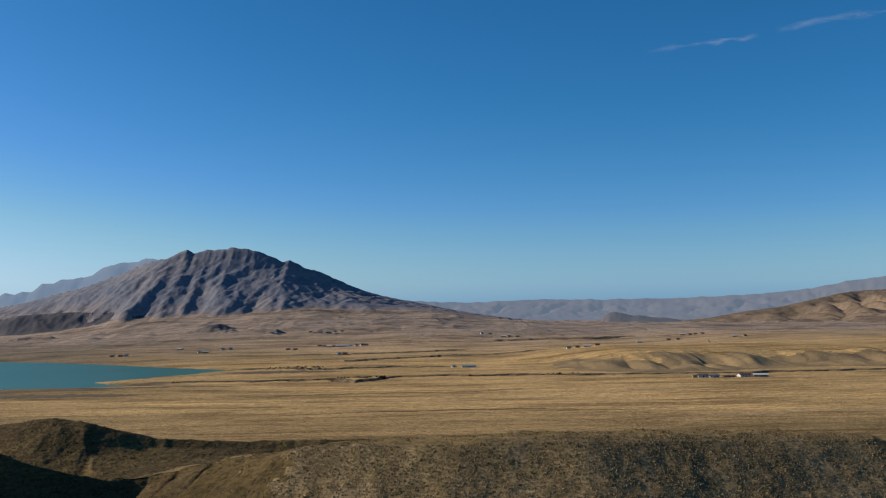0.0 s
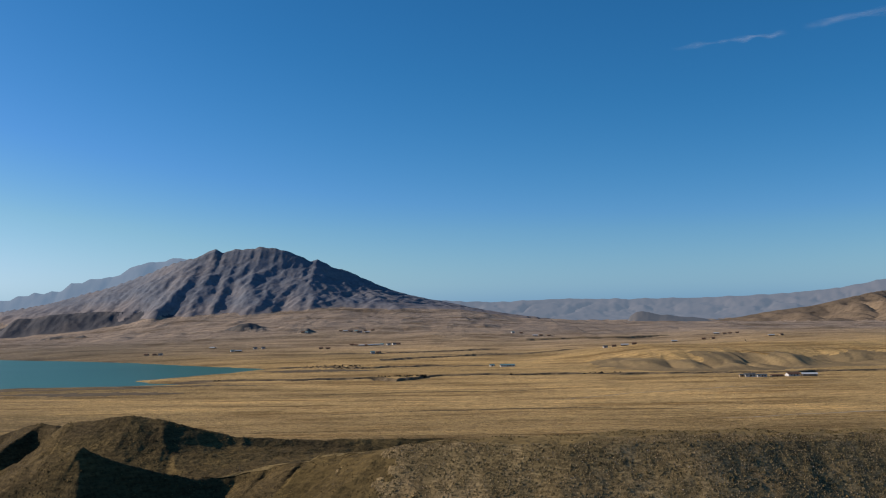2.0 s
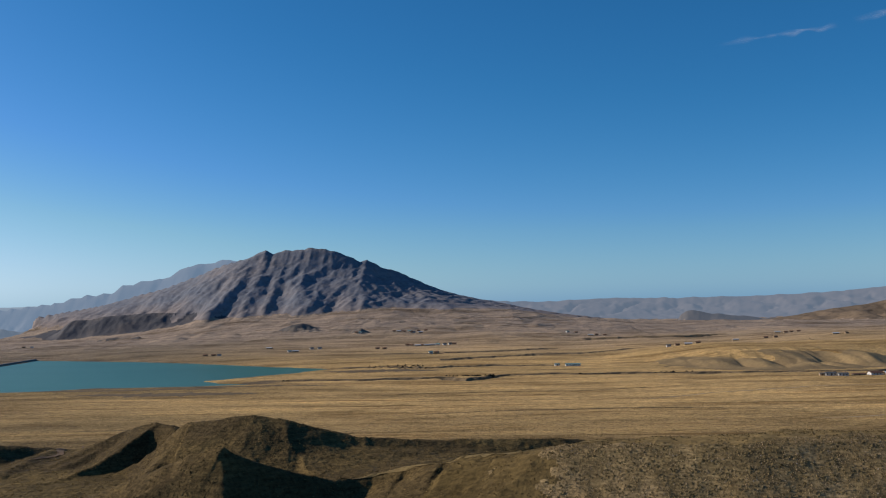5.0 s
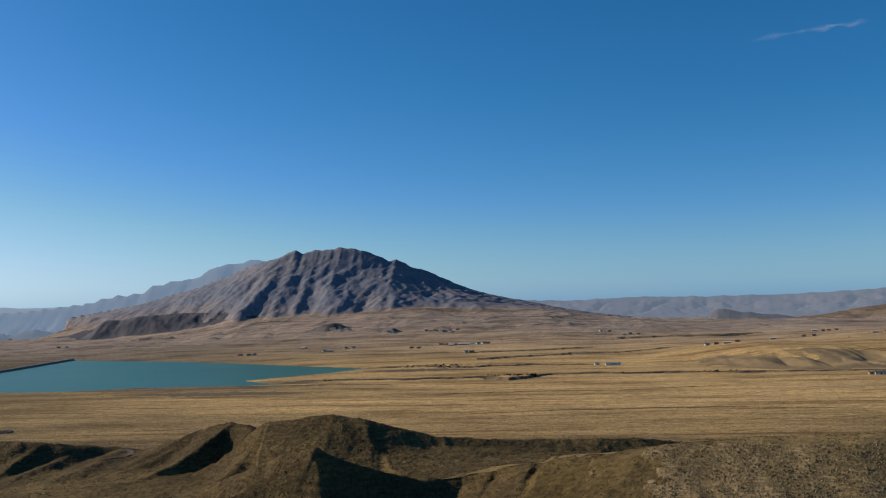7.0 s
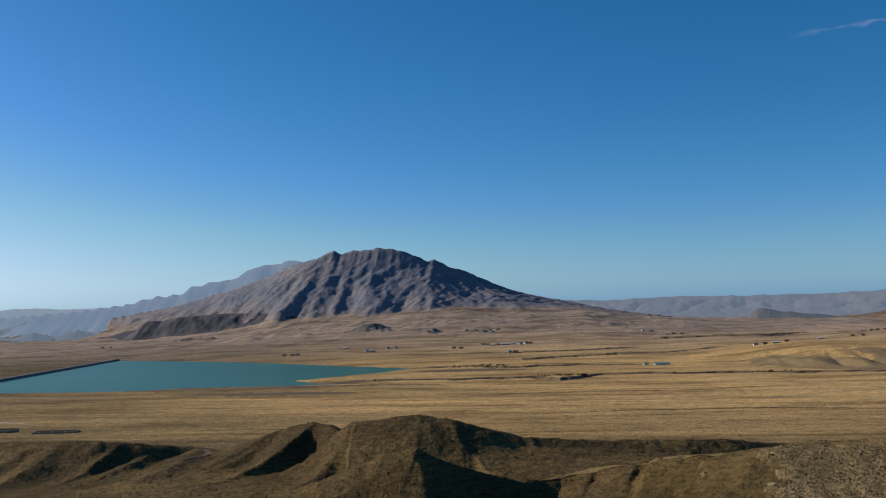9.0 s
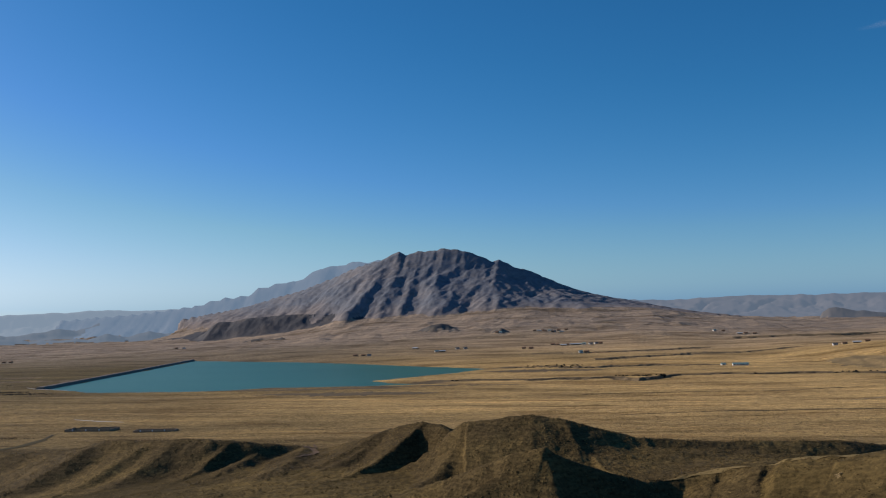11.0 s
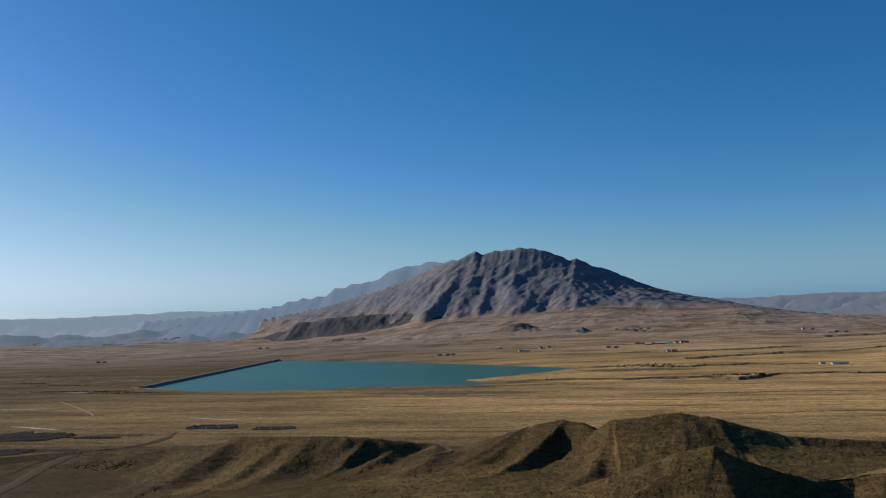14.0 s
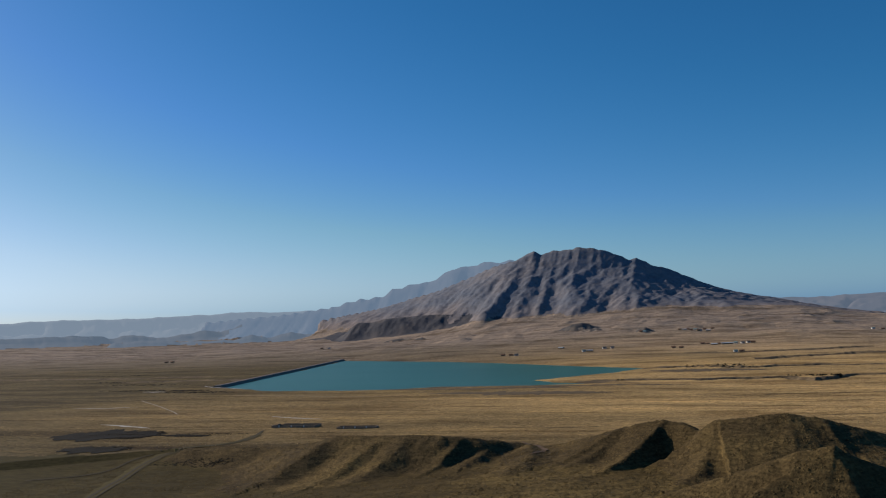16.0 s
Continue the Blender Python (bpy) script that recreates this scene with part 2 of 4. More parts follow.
# hills of the valley side: brown pasture
pasture, nd, ln, b = material("pasture")
c = ramp(nd, ln, noise_at(nd, ln, 0.006, (0.6, 1, 1), 6), [(0.3, (0.118, 0.09, 0.062)), (0.5, (0.165, 0.124, 0.084)), (0.7, (0.225, 0.165, 0.105))])
c = mix(nd, ln, 1.0, c, ramp(nd, ln, noise_at(nd, ln, 0.05, (1, 1, 1), 5, 0.7), [(0.34, grey(0.6)), (0.5, grey(1)), (0.7, grey(1.2))]), "MULTIPLY")
ln.new(c, b.inputs["Base Color"])
bump(nd, ln, b, noise_at(nd, ln, 0.05, (1, 1, 1), 6, 0.65), 0.6, 5.0)

# the farthest ranges, a plain backdrop of distance; a bluish glow stands in for the haze
def haze_paint(name, dark, light, glow):
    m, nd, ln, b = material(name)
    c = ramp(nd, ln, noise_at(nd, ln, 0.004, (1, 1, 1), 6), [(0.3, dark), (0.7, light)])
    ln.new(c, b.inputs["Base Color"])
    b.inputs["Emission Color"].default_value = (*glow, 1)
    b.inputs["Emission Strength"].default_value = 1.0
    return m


# last colour: the haze each range gives off as emission, buttress included
distance = haze_paint("distance", (0.05, 0.045, 0.045), (0.085, 0.07, 0.062), (0.115, 0.150, 0.205))
ridge_haze = haze_paint("ridge_haze", (0.04, 0.04, 0.042), (0.06, 0.055, 0.052), (0.14, 0.205, 0.30))
pale_haze = haze_paint("pale_haze", (0.035, 0.035, 0.036), (0.05, 0.048, 0.046), (0.235, 0.30, 0.385))
buttress_haze = haze_paint("buttress_haze", (0.055, 0.05, 0.046), (0.09, 0.076, 0.062), (0.05, 0.064, 0.088))
dark_haze = haze_paint("dark_haze", (0.04, 0.04, 0.042), (0.06, 0.054, 0.05), (0.12, 0.16, 0.215))

# reservoir water, milky turquoise
lake_water, nd, ln, b = material("lake_water", 0.3)
c = ramp(nd, ln, noise_at(nd, ln, 0.006, (0.5, 1, 1), 4), [(0.3, (0.033, 0.120, 0.083)), (0.7, (0.043, 0.142, 0.099))])
ln.new(c, b.inputs["Base Color"])
b.inputs["IOR"].default_value = 1.12
b.inputs["Specular IOR Level"].default_value = 0.3
bump(nd, ln, b, noise_at(nd, ln, 0.6, (0.6, 1, 1), 3), 0.25, 0.3)


def plain_paint(name, colour, rough=0.8, metal=0.0, grain=1.2):
    m, nd, ln, b = material(name, rough)
    c = ramp(nd, ln, noise_at(nd, ln, grain, (1, 1, 1), 5, 0.7), [(0.3, tuple(0.72 * v for v in colour)), (0.7, tuple(min(1.15 * v, 0.95) for v in colour))])
    ln.new(c, b.inputs["Base Color"])
    b.inputs["Metallic"].default_value = metal
    return m


whitewash = plain_paint("whitewash", (0.62, 0.60, 0.56))
mud_wall = plain_paint("mud_wall", (0.30, 0.23, 0.15))
slate_roof = plain_paint("slate_roof", (0.10, 0.11, 0.115))
rust_roof = plain_paint("rust_roof", (0.16, 0.09, 0.06))
green_roof = plain_paint("green_roof", (0.16, 0.27, 0.26), 0.5)
pale_roof = plain_paint("pale_roof", (0.46, 0.49, 0.50), 0.5)
dark_glass = plain_paint("dark_glass", (0.03, 0.035, 0.04), 0.2)
old_wood = plain_paint("old_wood", (0.14, 0.10, 0.07))
gravel = plain_paint("gravel", (0.19, 0.165, 0.14), 0.95, 0.0, 0.2)
chalk = plain_paint("chalk", (0.52, 0.49, 0.43), 0.95, 0.0, 0.3)


# ---------------------------------------------------------------- land form
def grad_noise(x, y, seed=0):
    """Smooth noise of two coordinates, about -0.7 to 0.7."""
    xi, yi = np.floor(x).astype(np.int64), np.floor(y).astype(np.int64)
    fx, fy = x - xi, y - yi
    u, v = fx * fx * fx * (fx * (fx * 6 - 15) + 10), fy * fy * fy * (fy * (fy * 6 - 15) + 10)

    def corner(i, j):
        h = ((xi + i) * 374761393 + (yi + j) * 668265263 + seed * 974711) & 0xFFFFFFFF
        h = ((h ^ (h >> 13)) * 1274126177) & 0xFFFFFFFF
        a = (h ^ (h >> 16)) * (2 * math.pi / 4294967296.0)
        return np.cos(a) * (fx - i) + np.sin(a) * (fy - j)

    top = corner(0, 0) * (1 - u) + corner(1, 0) * u
    low = corner(0, 1) * (1 - u) + corner(1, 1) * u
    return top * (1 - v) + low * v


def fbm(x, y, octaves=5, seed=0, gain=0.5):
    out, amp = 0.0, 1.0
    for k in range(octaves):
        out = out + amp * grad_noise(x * 2.03 ** k + 17.3 * k, y * 2.03 ** k - 9.1 * k, seed + k)
        amp *= gain
    return out


def smooth(a, lo, hi):
    t = np.clip((a - lo) / (hi - lo), 0, 1)
    return t * t * (3 - 2 * t)


def soft_max(a, b, k):
    h = np.clip(0.5 + 0.5 * (a - b) / k, 0, 1)
    return b + (a - b) * h + k * h * (1 - h)


def nearest(x, y, line):
    """For each place: its distance to a line of (x, y, ...) points, the side (+ is to the right of the way along it), how far along, and the rest interpolated."""
    line = np.array(line, float)
    best = np.full(x.shape, 1e9)
    side, along = np.zeros(x.shape), np.zeros(x.shape)
    rest = np.zeros(x.shape)
    run = 0.0
    for p, q in zip(line[:-1], line[1:]):
        dx, dy = q[0] - p[0], q[1] - p[1]
        size = math.hypot(dx, dy)
        t = np.clip(((x - p[0]) * dx + (y - p[1]) * dy) / size ** 2, 0, 1)
        ex, ey = x - p[0] - t * dx, y - p[1] - t * dy
        d = np.hypot(ex, ey)
        m = d < best
        best = np.where(m, d, best)
        side = np.where(m, np.sign(dy * ex - dx * ey), side)
        along = np.where(m, run + t * size, along)
        if len(p) > 2:
            rest = np.where(m, p[2] + t * (q[2] - p[2]), rest)
        run += size
    return best, side, along, rest


LAKE = [(-850, 1640), (-730, 1565), (-606, 1490), (-480, 1385), (-375, 1278), (-300, 1212), (-252, 1165), (-285, 1080), (-320, 1010), (-348, 962), (-318, 925), (-275, 900),
        (-335, 884), (-386, 880), (-430, 882), (-462, 850), (-506, 842), (-567, 848), (-590, 845), (-686, 915)]
DAM = [(-690, 908), (-862, 1650)]

# streams and their cut banks: way, depth, half width
CUTS = [([(-300, 905), (-240, 928), (-160, 925), (-105, 930), (-76, 890), (-46, 946), (-18, 962), (34, 956), (92, 965), (180, 948), (320, 930), (520, 960)], 4.5, 10),
        ([(-252, 1165), (-195, 1138), (-130, 1120), (-60, 1155), (10, 1142)], 4.0, 12),
        ([(-480, 868), (-420, 850), (-350, 858), (-300, 846)], 2.0, 7),
        ([(-130, 1290), (-60, 1340), (20, 1400), (90, 1410), (170, 1460)], 3.5, 11),
        ([(-230, 1480), (-150, 1460), (-60, 1500), (40, 1560)], 3.0, 10),
        ([(110, 1780), (190, 1800), (300, 1790), (380, 1850)], 5.0, 16),
        ([(-900, 1000), (-790, 1040), (-700, 1030)], 2.5, 9),
        ([(-1300, 1150), (-1100, 1120), (-960, 1100), (-840, 1120)], 3.0, 12)]


def inside(x, y, poly):
    hit = np.zeros(x.shape, bool)
    for (ax, ay), (bx, by) in zip(poly, poly[1:] + poly[:1]):
        if ay != by:
            hit ^= ((ay > y) != (by > y)) & (x < (bx - ax) * (y - ay) / (by - ay) + ax)
    return hit


def terrace_front(x, y):
    front = np.interp(x, [60, 147, 197, 250, 312, 399, 452, 520, 1600], [1160, 1052, 982, 956, 970, 1008, 1014, 985, 1040])
    return front + 40 * np.abs(fbm(x / 55, y / 400, 4, 41)) - 8


def cut_way(x, y, line):
    """Distance to a winding stream and the way along it."""
    wx = x + 14 * fbm(x / 40, y / 40, 3, 61)
    wy = y + 14 * fbm(x / 40, y / 40, 3, 62)
    d, side, along, _ = nearest(wx, wy, line)
    return d, along


def plain_height(x, y):
    z = 1.6 + 0.9 * fbm(x / 260, y / 260, 4, 3) + 0.35 * fbm(x / 30, y / 30, 3, 8)
    z = z + 0.9 * smooth(y, 900, 300)
    # the fan that climbs to the mountain
    spread = np.interp(x, [-2600, -1600, -1242, -961, -700, -300, 0, 200, 400, 600, 900, 1600], [0.05, 0.08, 0.14, 0.32, 0.66, 1, 0.95, 0.6, 0.34, 0.18, 0.1, 0.1])
    lift = np.interp(y, [1150, 1550, 1700, 2030, 2210, 2450, 3000, 3500, 4200, 5000], [0, 6, 13, 31, 52, 78, 60, 40, 34, 34])
    z = z + spread * lift * (1 + 0.10 * fbm(x / 300, y / 300, 4, 21))
    z = z + smooth(y, 1500, 2000) * 5 * np.abs(fbm(x / 120, y / 300, 4, 33))
    z = z + smooth(y, 1950, 2150) * smooth(y, 2480, 2300) * smooth(x, -1000, -800) * smooth(x, 260, 60) * 9 * np.clip(fbm(x / 85, y / 60, 3, 34) - 0.10, 0, 1)
    z = z + 24 * smooth(np.hypot(x + 70, y + 40), 2500, 4200) * smooth(x, -950, -1500)
    # the terrace with a gullied front
    front = terrace_front(x, y)
    rise = smooth(x, 70, 260) * (17 + 3 * fbm(x / 150, y / 300, 3, 5)) * (1 - 0.65 * smooth(y, 1280, 1560) * (1 - smooth(x, 300, 600)))
    step = smooth(y - front, 0, 90)
    rill = (np.clip(0.45 - np.abs(grad_noise(x / 62, y / 200, 44)), 0, 1) * 30 + np.clip(0.4 - np.abs(grad_noise(x / 25, y / 80, 45)), 0, 1) * 5) * step * (1 - smooth(y - front, 60, 230))
    z = z + rise * (0.75 * step + 0.25 * smooth(y - front, 60, 420)) - rill * smooth(x, 90, 220)
    z = z + smooth(x, 100, 600) * np.clip(y - 1250, 0, 2000) * 0.004
    for line, depth, wide in CUTS:
        xs, ys = [p[0] for p in line], [p[1] for p in line]
        m = (x > min(xs) - 120) & (x < max(xs) + 120) & (y > min(ys) - 120) & (y < max(ys) + 120)
        if m.any():
            d, along = cut_way(x[m], y[m], line)
            z[m] = z[m] - depth * smooth(d, 1.25 * wide, 0.55 * wide) * smooth(along, -1, 30)
    broken = smooth(np.hypot((x + 185) / 90, (y - 1150) / 55), 1.3, 0.5)
    z = z + 3.2 * broken * np.abs(fbm(x / 14, y / 14, 4, 55))
    m = (x > -1000) & (x < -150) & (y > 740) & (y < 1760)
    if m.any():
        px, py = x[m] + 6 * fbm(x[m] / 30, y[m] / 30, 3, 71), y[m] + 6 * fbm(x[m] / 30, y[m] / 30, 3, 72)
        d, _, _, _ = nearest(px, py, LAKE + LAKE[:1])
        d = np.where(inside(px, py, LAKE), -d, d)
        shore = np.where(d > 0, np.minimum(0.15 + d * 0.06, 1.6), np.maximum(-0.1 + d * 0.12, -3.0))
        w = 1 - smooth(d, 15, 90)
        z[m] = z[m] * (1 - w) + shore * w
    return z


# near hills: crest lines (x, y, z), slope on the left and on the right of the way along, rounding, and how far each slope runs before it steepens
NEAR = {
    "bluff": [([(-60, 240, 21), (-46, 232, 24.6), (-33, 224.8, 26.9), (-12, 214.5, 27.7), (3, 211.5, 28.7), (14, 214.5, 29.4), (25, 218, 29.6), (40, 221.5, 29.3), (60, 228, 28.5), (88, 237, 27.0), (110, 243, 26.2), (132, 252, 20.5), (175, 270, 12)], 0.02, 0.46, 1.5, 24, 999),
              ([(-60, 247, 21.5), (-45, 240.5, 24.6), (-32, 229, 28.5), (-19, 227, 29.4), (0, 224.5, 30.1), (17, 223.7, 30.4), (32, 223.5, 30.4), (52, 230.5, 29.2), (88, 242, 27.5), (110, 248, 26.4)], 0.22, 0.10, 4, 60, 10)],
    "ledge": [([(-95, 252, 15.2), (-84, 256.5, 17.0), (-75, 256.5, 18.8), (-64, 248.5, 21.2), (-57, 245, 22.6), (-50, 241, 24.0)], (-0.03, 0.22), 1.0, 0.5, 48, 999),
              ([(-75, 256, 18.6), (-80, 241, 12.6), (-85, 224, 6)], 1.2, 0.42, 0.6, 99, 99),
              ([(-65, 248, 21.0), (-69, 234, 16.0), (-75, 216, 8)], 1.2, 0.42, 0.6, 99, 99),
              ([(-55, 243, 22.8), (-58, 230, 18.5), (-63, 212, 10)], 0.8, 0.5, 1.0, 99, 99)],
    "near_hill": [([(-119, 234.5, 27.4), (-114, 237, 25.0), (-107.6, 239.6, 22.4), (-100, 245, 19.2), (-94, 251, 16.6), (-90, 254, 15.4)], 0.62, 1.05, 0.6, 99, 99),
                  ([(-119, 234.5, 27.4), (-116, 226, 21.0), (-112, 215, 13.2), (-107, 200, 3)], 1.2, 0.5, 0.6, 99, 99),
                  ([(-119, 234.5, 27.4), (-127, 236, 26.2), (-141, 241, 20.3), (-158, 249, 13.5)], 0.95, 0.42, 1.2, 99, 99)],
    "round_hill": [([(-153, 297, 23.5), (-147.5, 298.5, 27.2), (-139, 298, 28.4), (-126, 298, 29.6), (-116, 298, 28), (-106, 300, 24.8), (-96, 303, 22.0), (-80, 309, 19.8), (-55, 318, 18.4), (-30, 330, 17), (0, 350, 12)], 0.7, 0.44, 1.5, 99, 99),
                   ([(-147.5, 298.5, 27.2), (-149, 289, 21), (-154, 274, 14.5), (-162, 254, 9)], 0.48, 0.75, 1.5, 99, 99),
                   ([(-118, 298, 28.6), (-116, 294, 26.8), (-114.5, 290.5, 24.2)], 1.0, 0.42, 0.8, 99, 99),
                   ([(-112, 286, 20.6), (-100, 291, 19.6), (-85, 297, 18.6), (-70, 304, 17.2), (-50, 314, 14.5)], 0.04, 0.2, 2, 14, 99),
                   ([(-92, 304, 21.4), (-91, 299, 19.9), (-90, 290, 17.4)], 0.8, 0.3, 0.6, 99, 99)],
    "spur_hill": [([(-246, 400, 5), (-228, 376, 8), (-213, 364, 10.5), (-195, 348, 16.4), (-181, 334, 21.2)], 0.5, 0.36, 1.2, 99, 99),
                  ([(-150, 306, 22.6), (-155, 311, 22.8), (-160, 317.5, 24.9), (-166, 320, 25.2), (-172, 325, 24.2), (-181, 334, 21.2)], 1.15, 0.5, 1.0, 99, 99),
                  ([(-166, 320, 25.2), (-171, 312, 20.8), (-178, 300, 14.8), (-188, 283, 9)], 1.2, 0.36, 0.5, 99, 99),
                  ([(-180, 333, 21), (-188, 321, 15.5), (-198, 304, 10)], 0.42, 0.36, 0.8, 99, 99)],
    "low_hill": [([(-400, 388, 5), (-347, 376, 7.5), (-320, 366, 11), (-305, 360, 14.6), (-289, 356, 14.8), (-272, 351, 16), (-257, 350, 15.9), (-246, 356, 14.4), (-236, 372, 11), (-227, 390, 7.5)], 0.25, 0.50, 2.5, 99, 99),
                 ([(-307, 360, 14.4), (-311, 346, 11), (-318, 322, 3)], 0.34, 0.24, 1.0, 99, 99),
                 ([(-283, 354, 15.0), (-286, 340, 11.5), (-292, 315, 4)], 0.34, 0.24, 1.0, 99, 99),
                 ([(-270, 351, 15.6), (-272, 338, 11.8), (-277, 314, 5)], 0.34, 0.26, 1.0, 99, 99),
                 ([(-249, 354, 15.2), (-249, 339, 11.8), (-254, 312, 4)], 0.85, 0.26, 0.8, 99, 99),
                 ([(-239, 352, 9.6), (-239, 340, 9.4), (-240, 322, 7.5)], 0.7, 0.3, 0.8, 99, 99),
                 ([(-226, 368, 10.5), (-219, 346, 11.5), (-214, 326, 11.6), (-218, 300, 10)], 0.35, 0.4, 1.5, 99, 99)],
}


def near_heights(x, y):
    """The height that each near hill would have alone, and the swell that they all stand on."""
    swell = np.interp(x, [-520, -420, -350, -300, -226, -190, -150, -125, -105, -70, 60, 300], [0, -5, -5.5, -1.5, 5.8, 8.8, 10.2, 9, 6.5, 6, 8, 4]) * smooth(y, 430, 335) * smooth(y, 120, 235)
    swell = swell + 6.5 * smooth(x, -140, -112) * smooth(x, -10, -60) * smooth(y, 246, 274) * smooth(y, 350, 312)
    wx = x + 1.3 * fbm(x / 16, y / 16, 3, 81)
    wy = y + 1.3 * fbm(x / 16, y / 16, 3, 82)
    out = {}
    for name, lines in NEAR.items():
        h, front = np.full(x.shape, -50.0), None
        for number, (line, left, right, rnd, tail_left, tail_right) in enumerate(lines):
            d, side, along, top = nearest(wx, wy, line)
            if isinstance(left, tuple):
                left = left[0] + (left[1] - left[0]) * along / np.maximum(along.max(), 1)
            k = np.where(side > 0, right, left)
            (ax, ay), (bx, by), (cx, cy), (ex, ey) = line[0][:2], line[1][:2], line[-2][:2], line[-1][:2]
            before = np.where(along <= 0, np.maximum((ax - wx) * (bx - ax) + (ay - wy) * (by - ay), 0) / math.hypot(bx - ax, by - ay), 0)
            past = np.maximum((wx - ex) * (ex - cx) + (wy - ey) * (ey - cy), 0) / math.hypot(ex - cx, ey - cy) * ((wx - ex) ** 2 + (wy - ey) ** 2 <= d * d + 0.01)
            one = top - k * (np.sqrt(d * d + rnd * rnd) - rnd) - np.maximum(0.45 - k, 0) * np.maximum(d - np.where(side > 0, tail_right, tail_left), 0)
            one = one - (1.2 if number else 0.55) * before - (0 if number else 0.45) * past
            h = soft_max(h, one, 1.2)
            if name == "bluff" and front is None:
                lip = top
                front = ((side > 0) | (d < 2.5 + 3 * fbm(x / 9, y / 9, 3, 97))) & (x > -42 + 22 * fbm(x / 12, y / 12, 3, 98))
        if name == "bluff":
            lean = x + 0.35 * (y - 211)
            fall = smooth(lip - h, 0.3, 5)
            h = h - (0.3 * np.abs(grad_noise(lean / 5, y / 40, 91)) + 0.5 * np.clip(0.42 - np.abs(grad_noise(lean / 19, y / 60, 92)), 0, 1) + 0.2 * fbm(x / 3.5, y / 6, 3, 93)) * fall
        out[name] = h
        if name == "bluff":
            scrubby = front
    rough = 0.5 * fbm(x / 9, y / 9, 4, 95, 0.55) + 0.16 * fbm(x / 1.6, y / 1.6, 2, 96)
    return swell, out, rough, scrubby


# the mountain's skyline and the one behind it: x and height
CREST_X = [-1559, -1376, -1265, -1158, -1053, -931, -852, -784, -758, -737, -718, -698, -664, -621, -579, -553, -519, -477, -436, -415, -389, -369, -344, -302, -253, -171, -89, -7, 74, 155, 320]
CREST_Z = [95, 114, 129, 154, 173, 211, 237, 250, 261, 272, 274, 265, 274, 274, 280, 276, 270, 255, 234, 240, 227, 214, 211, 192, 169, 137, 117, 101, 83, 68, 50]
REAR_X = [-2400, -2006, -1794, -1677, -1561, -1514, -1445, -1387, -1357, -1306, -1253, -1214, -1179, -1145, -1088, -1053, -1008, -700, -300]
REAR_Z = [110, 131, 153, 182, 190, 218, 232, 245, 241, 265, 291, 299, 298, 308, 315, 310, 316, 260, 120]


def flank(x, y, xs, zs, line_y, reach, skew, seed, wave, rough=1.0, apron=0.0):
    """A mountain front below a skyline: spurs that run down it, cut by gullies of three sizes."""
    top = np.interp(x, xs, zs, left=-60, right=-60) + 2.5 * fbm(x / (0.21 * wave), y / 400, 3, seed)
    mid = line_y + 12 * fbm(x / 160, x * 0 + 3.3, 2, seed + 1)
    d = mid - y
    ground = np.minimum(plain_height(x, y), top)
    ground = ground + apron * (top - ground) * np.clip((1.9 * reach - d) / (1.5 * reach), 0, 1) ** 1.6 * (1 + 0.25 * fbm(x / 90, y / 140, 4, seed + 12))
    foot = ground - 6
    ends = np.maximum(reach - 0.2 * np.maximum(-784 - x, 0), 190) * (1 + 0.32 * fbm(x / 100, y / 300 + 1.7, 4, seed + 7))
    t = np.clip(d / ends, 0, 1.2)
    tall = np.clip(top - foot, 0, 400)
    body = foot + tall * np.clip(1 - t, -0.2, 1) * (1 - 0.22 * np.sin(np.pi * np.clip(t, 0, 1)))
    warp = 30 * fbm(x / 170, y / 170, 5, seed + 2)
    cut = 0.0
    for lam, amp, lean, k in ((wave, 0.016, skew, 0), (0.47 * wave, 0.0125, skew * 0.6, 1), (0.21 * wave, 0.0085, skew * 1.3, 2), (0.11 * wave, 0.003, skew, 2)):
        u = (x + lean * d + warp * (1 + 0.4 * k)) / lam + 0.6 * grad_noise(x / (2.5 * lam), y / (2.5 * lam), seed + 9 + k)
        rid = np.abs(2 * (u % 1) - 1)
        cut = cut + amp * (rid - 0.2) * smooth(t, 0.02, 0.12 + 0.12 * (2 - k)) * smooth(t, 1.12, 0.75)
    body = body - rough * np.minimum(tall, 190) * cut + rough * 2.6 * fbm(x / 45, y / 45, 5, seed + 5, 0.45)
    return np.where(d > 0, body, top + d * 0.5), ground


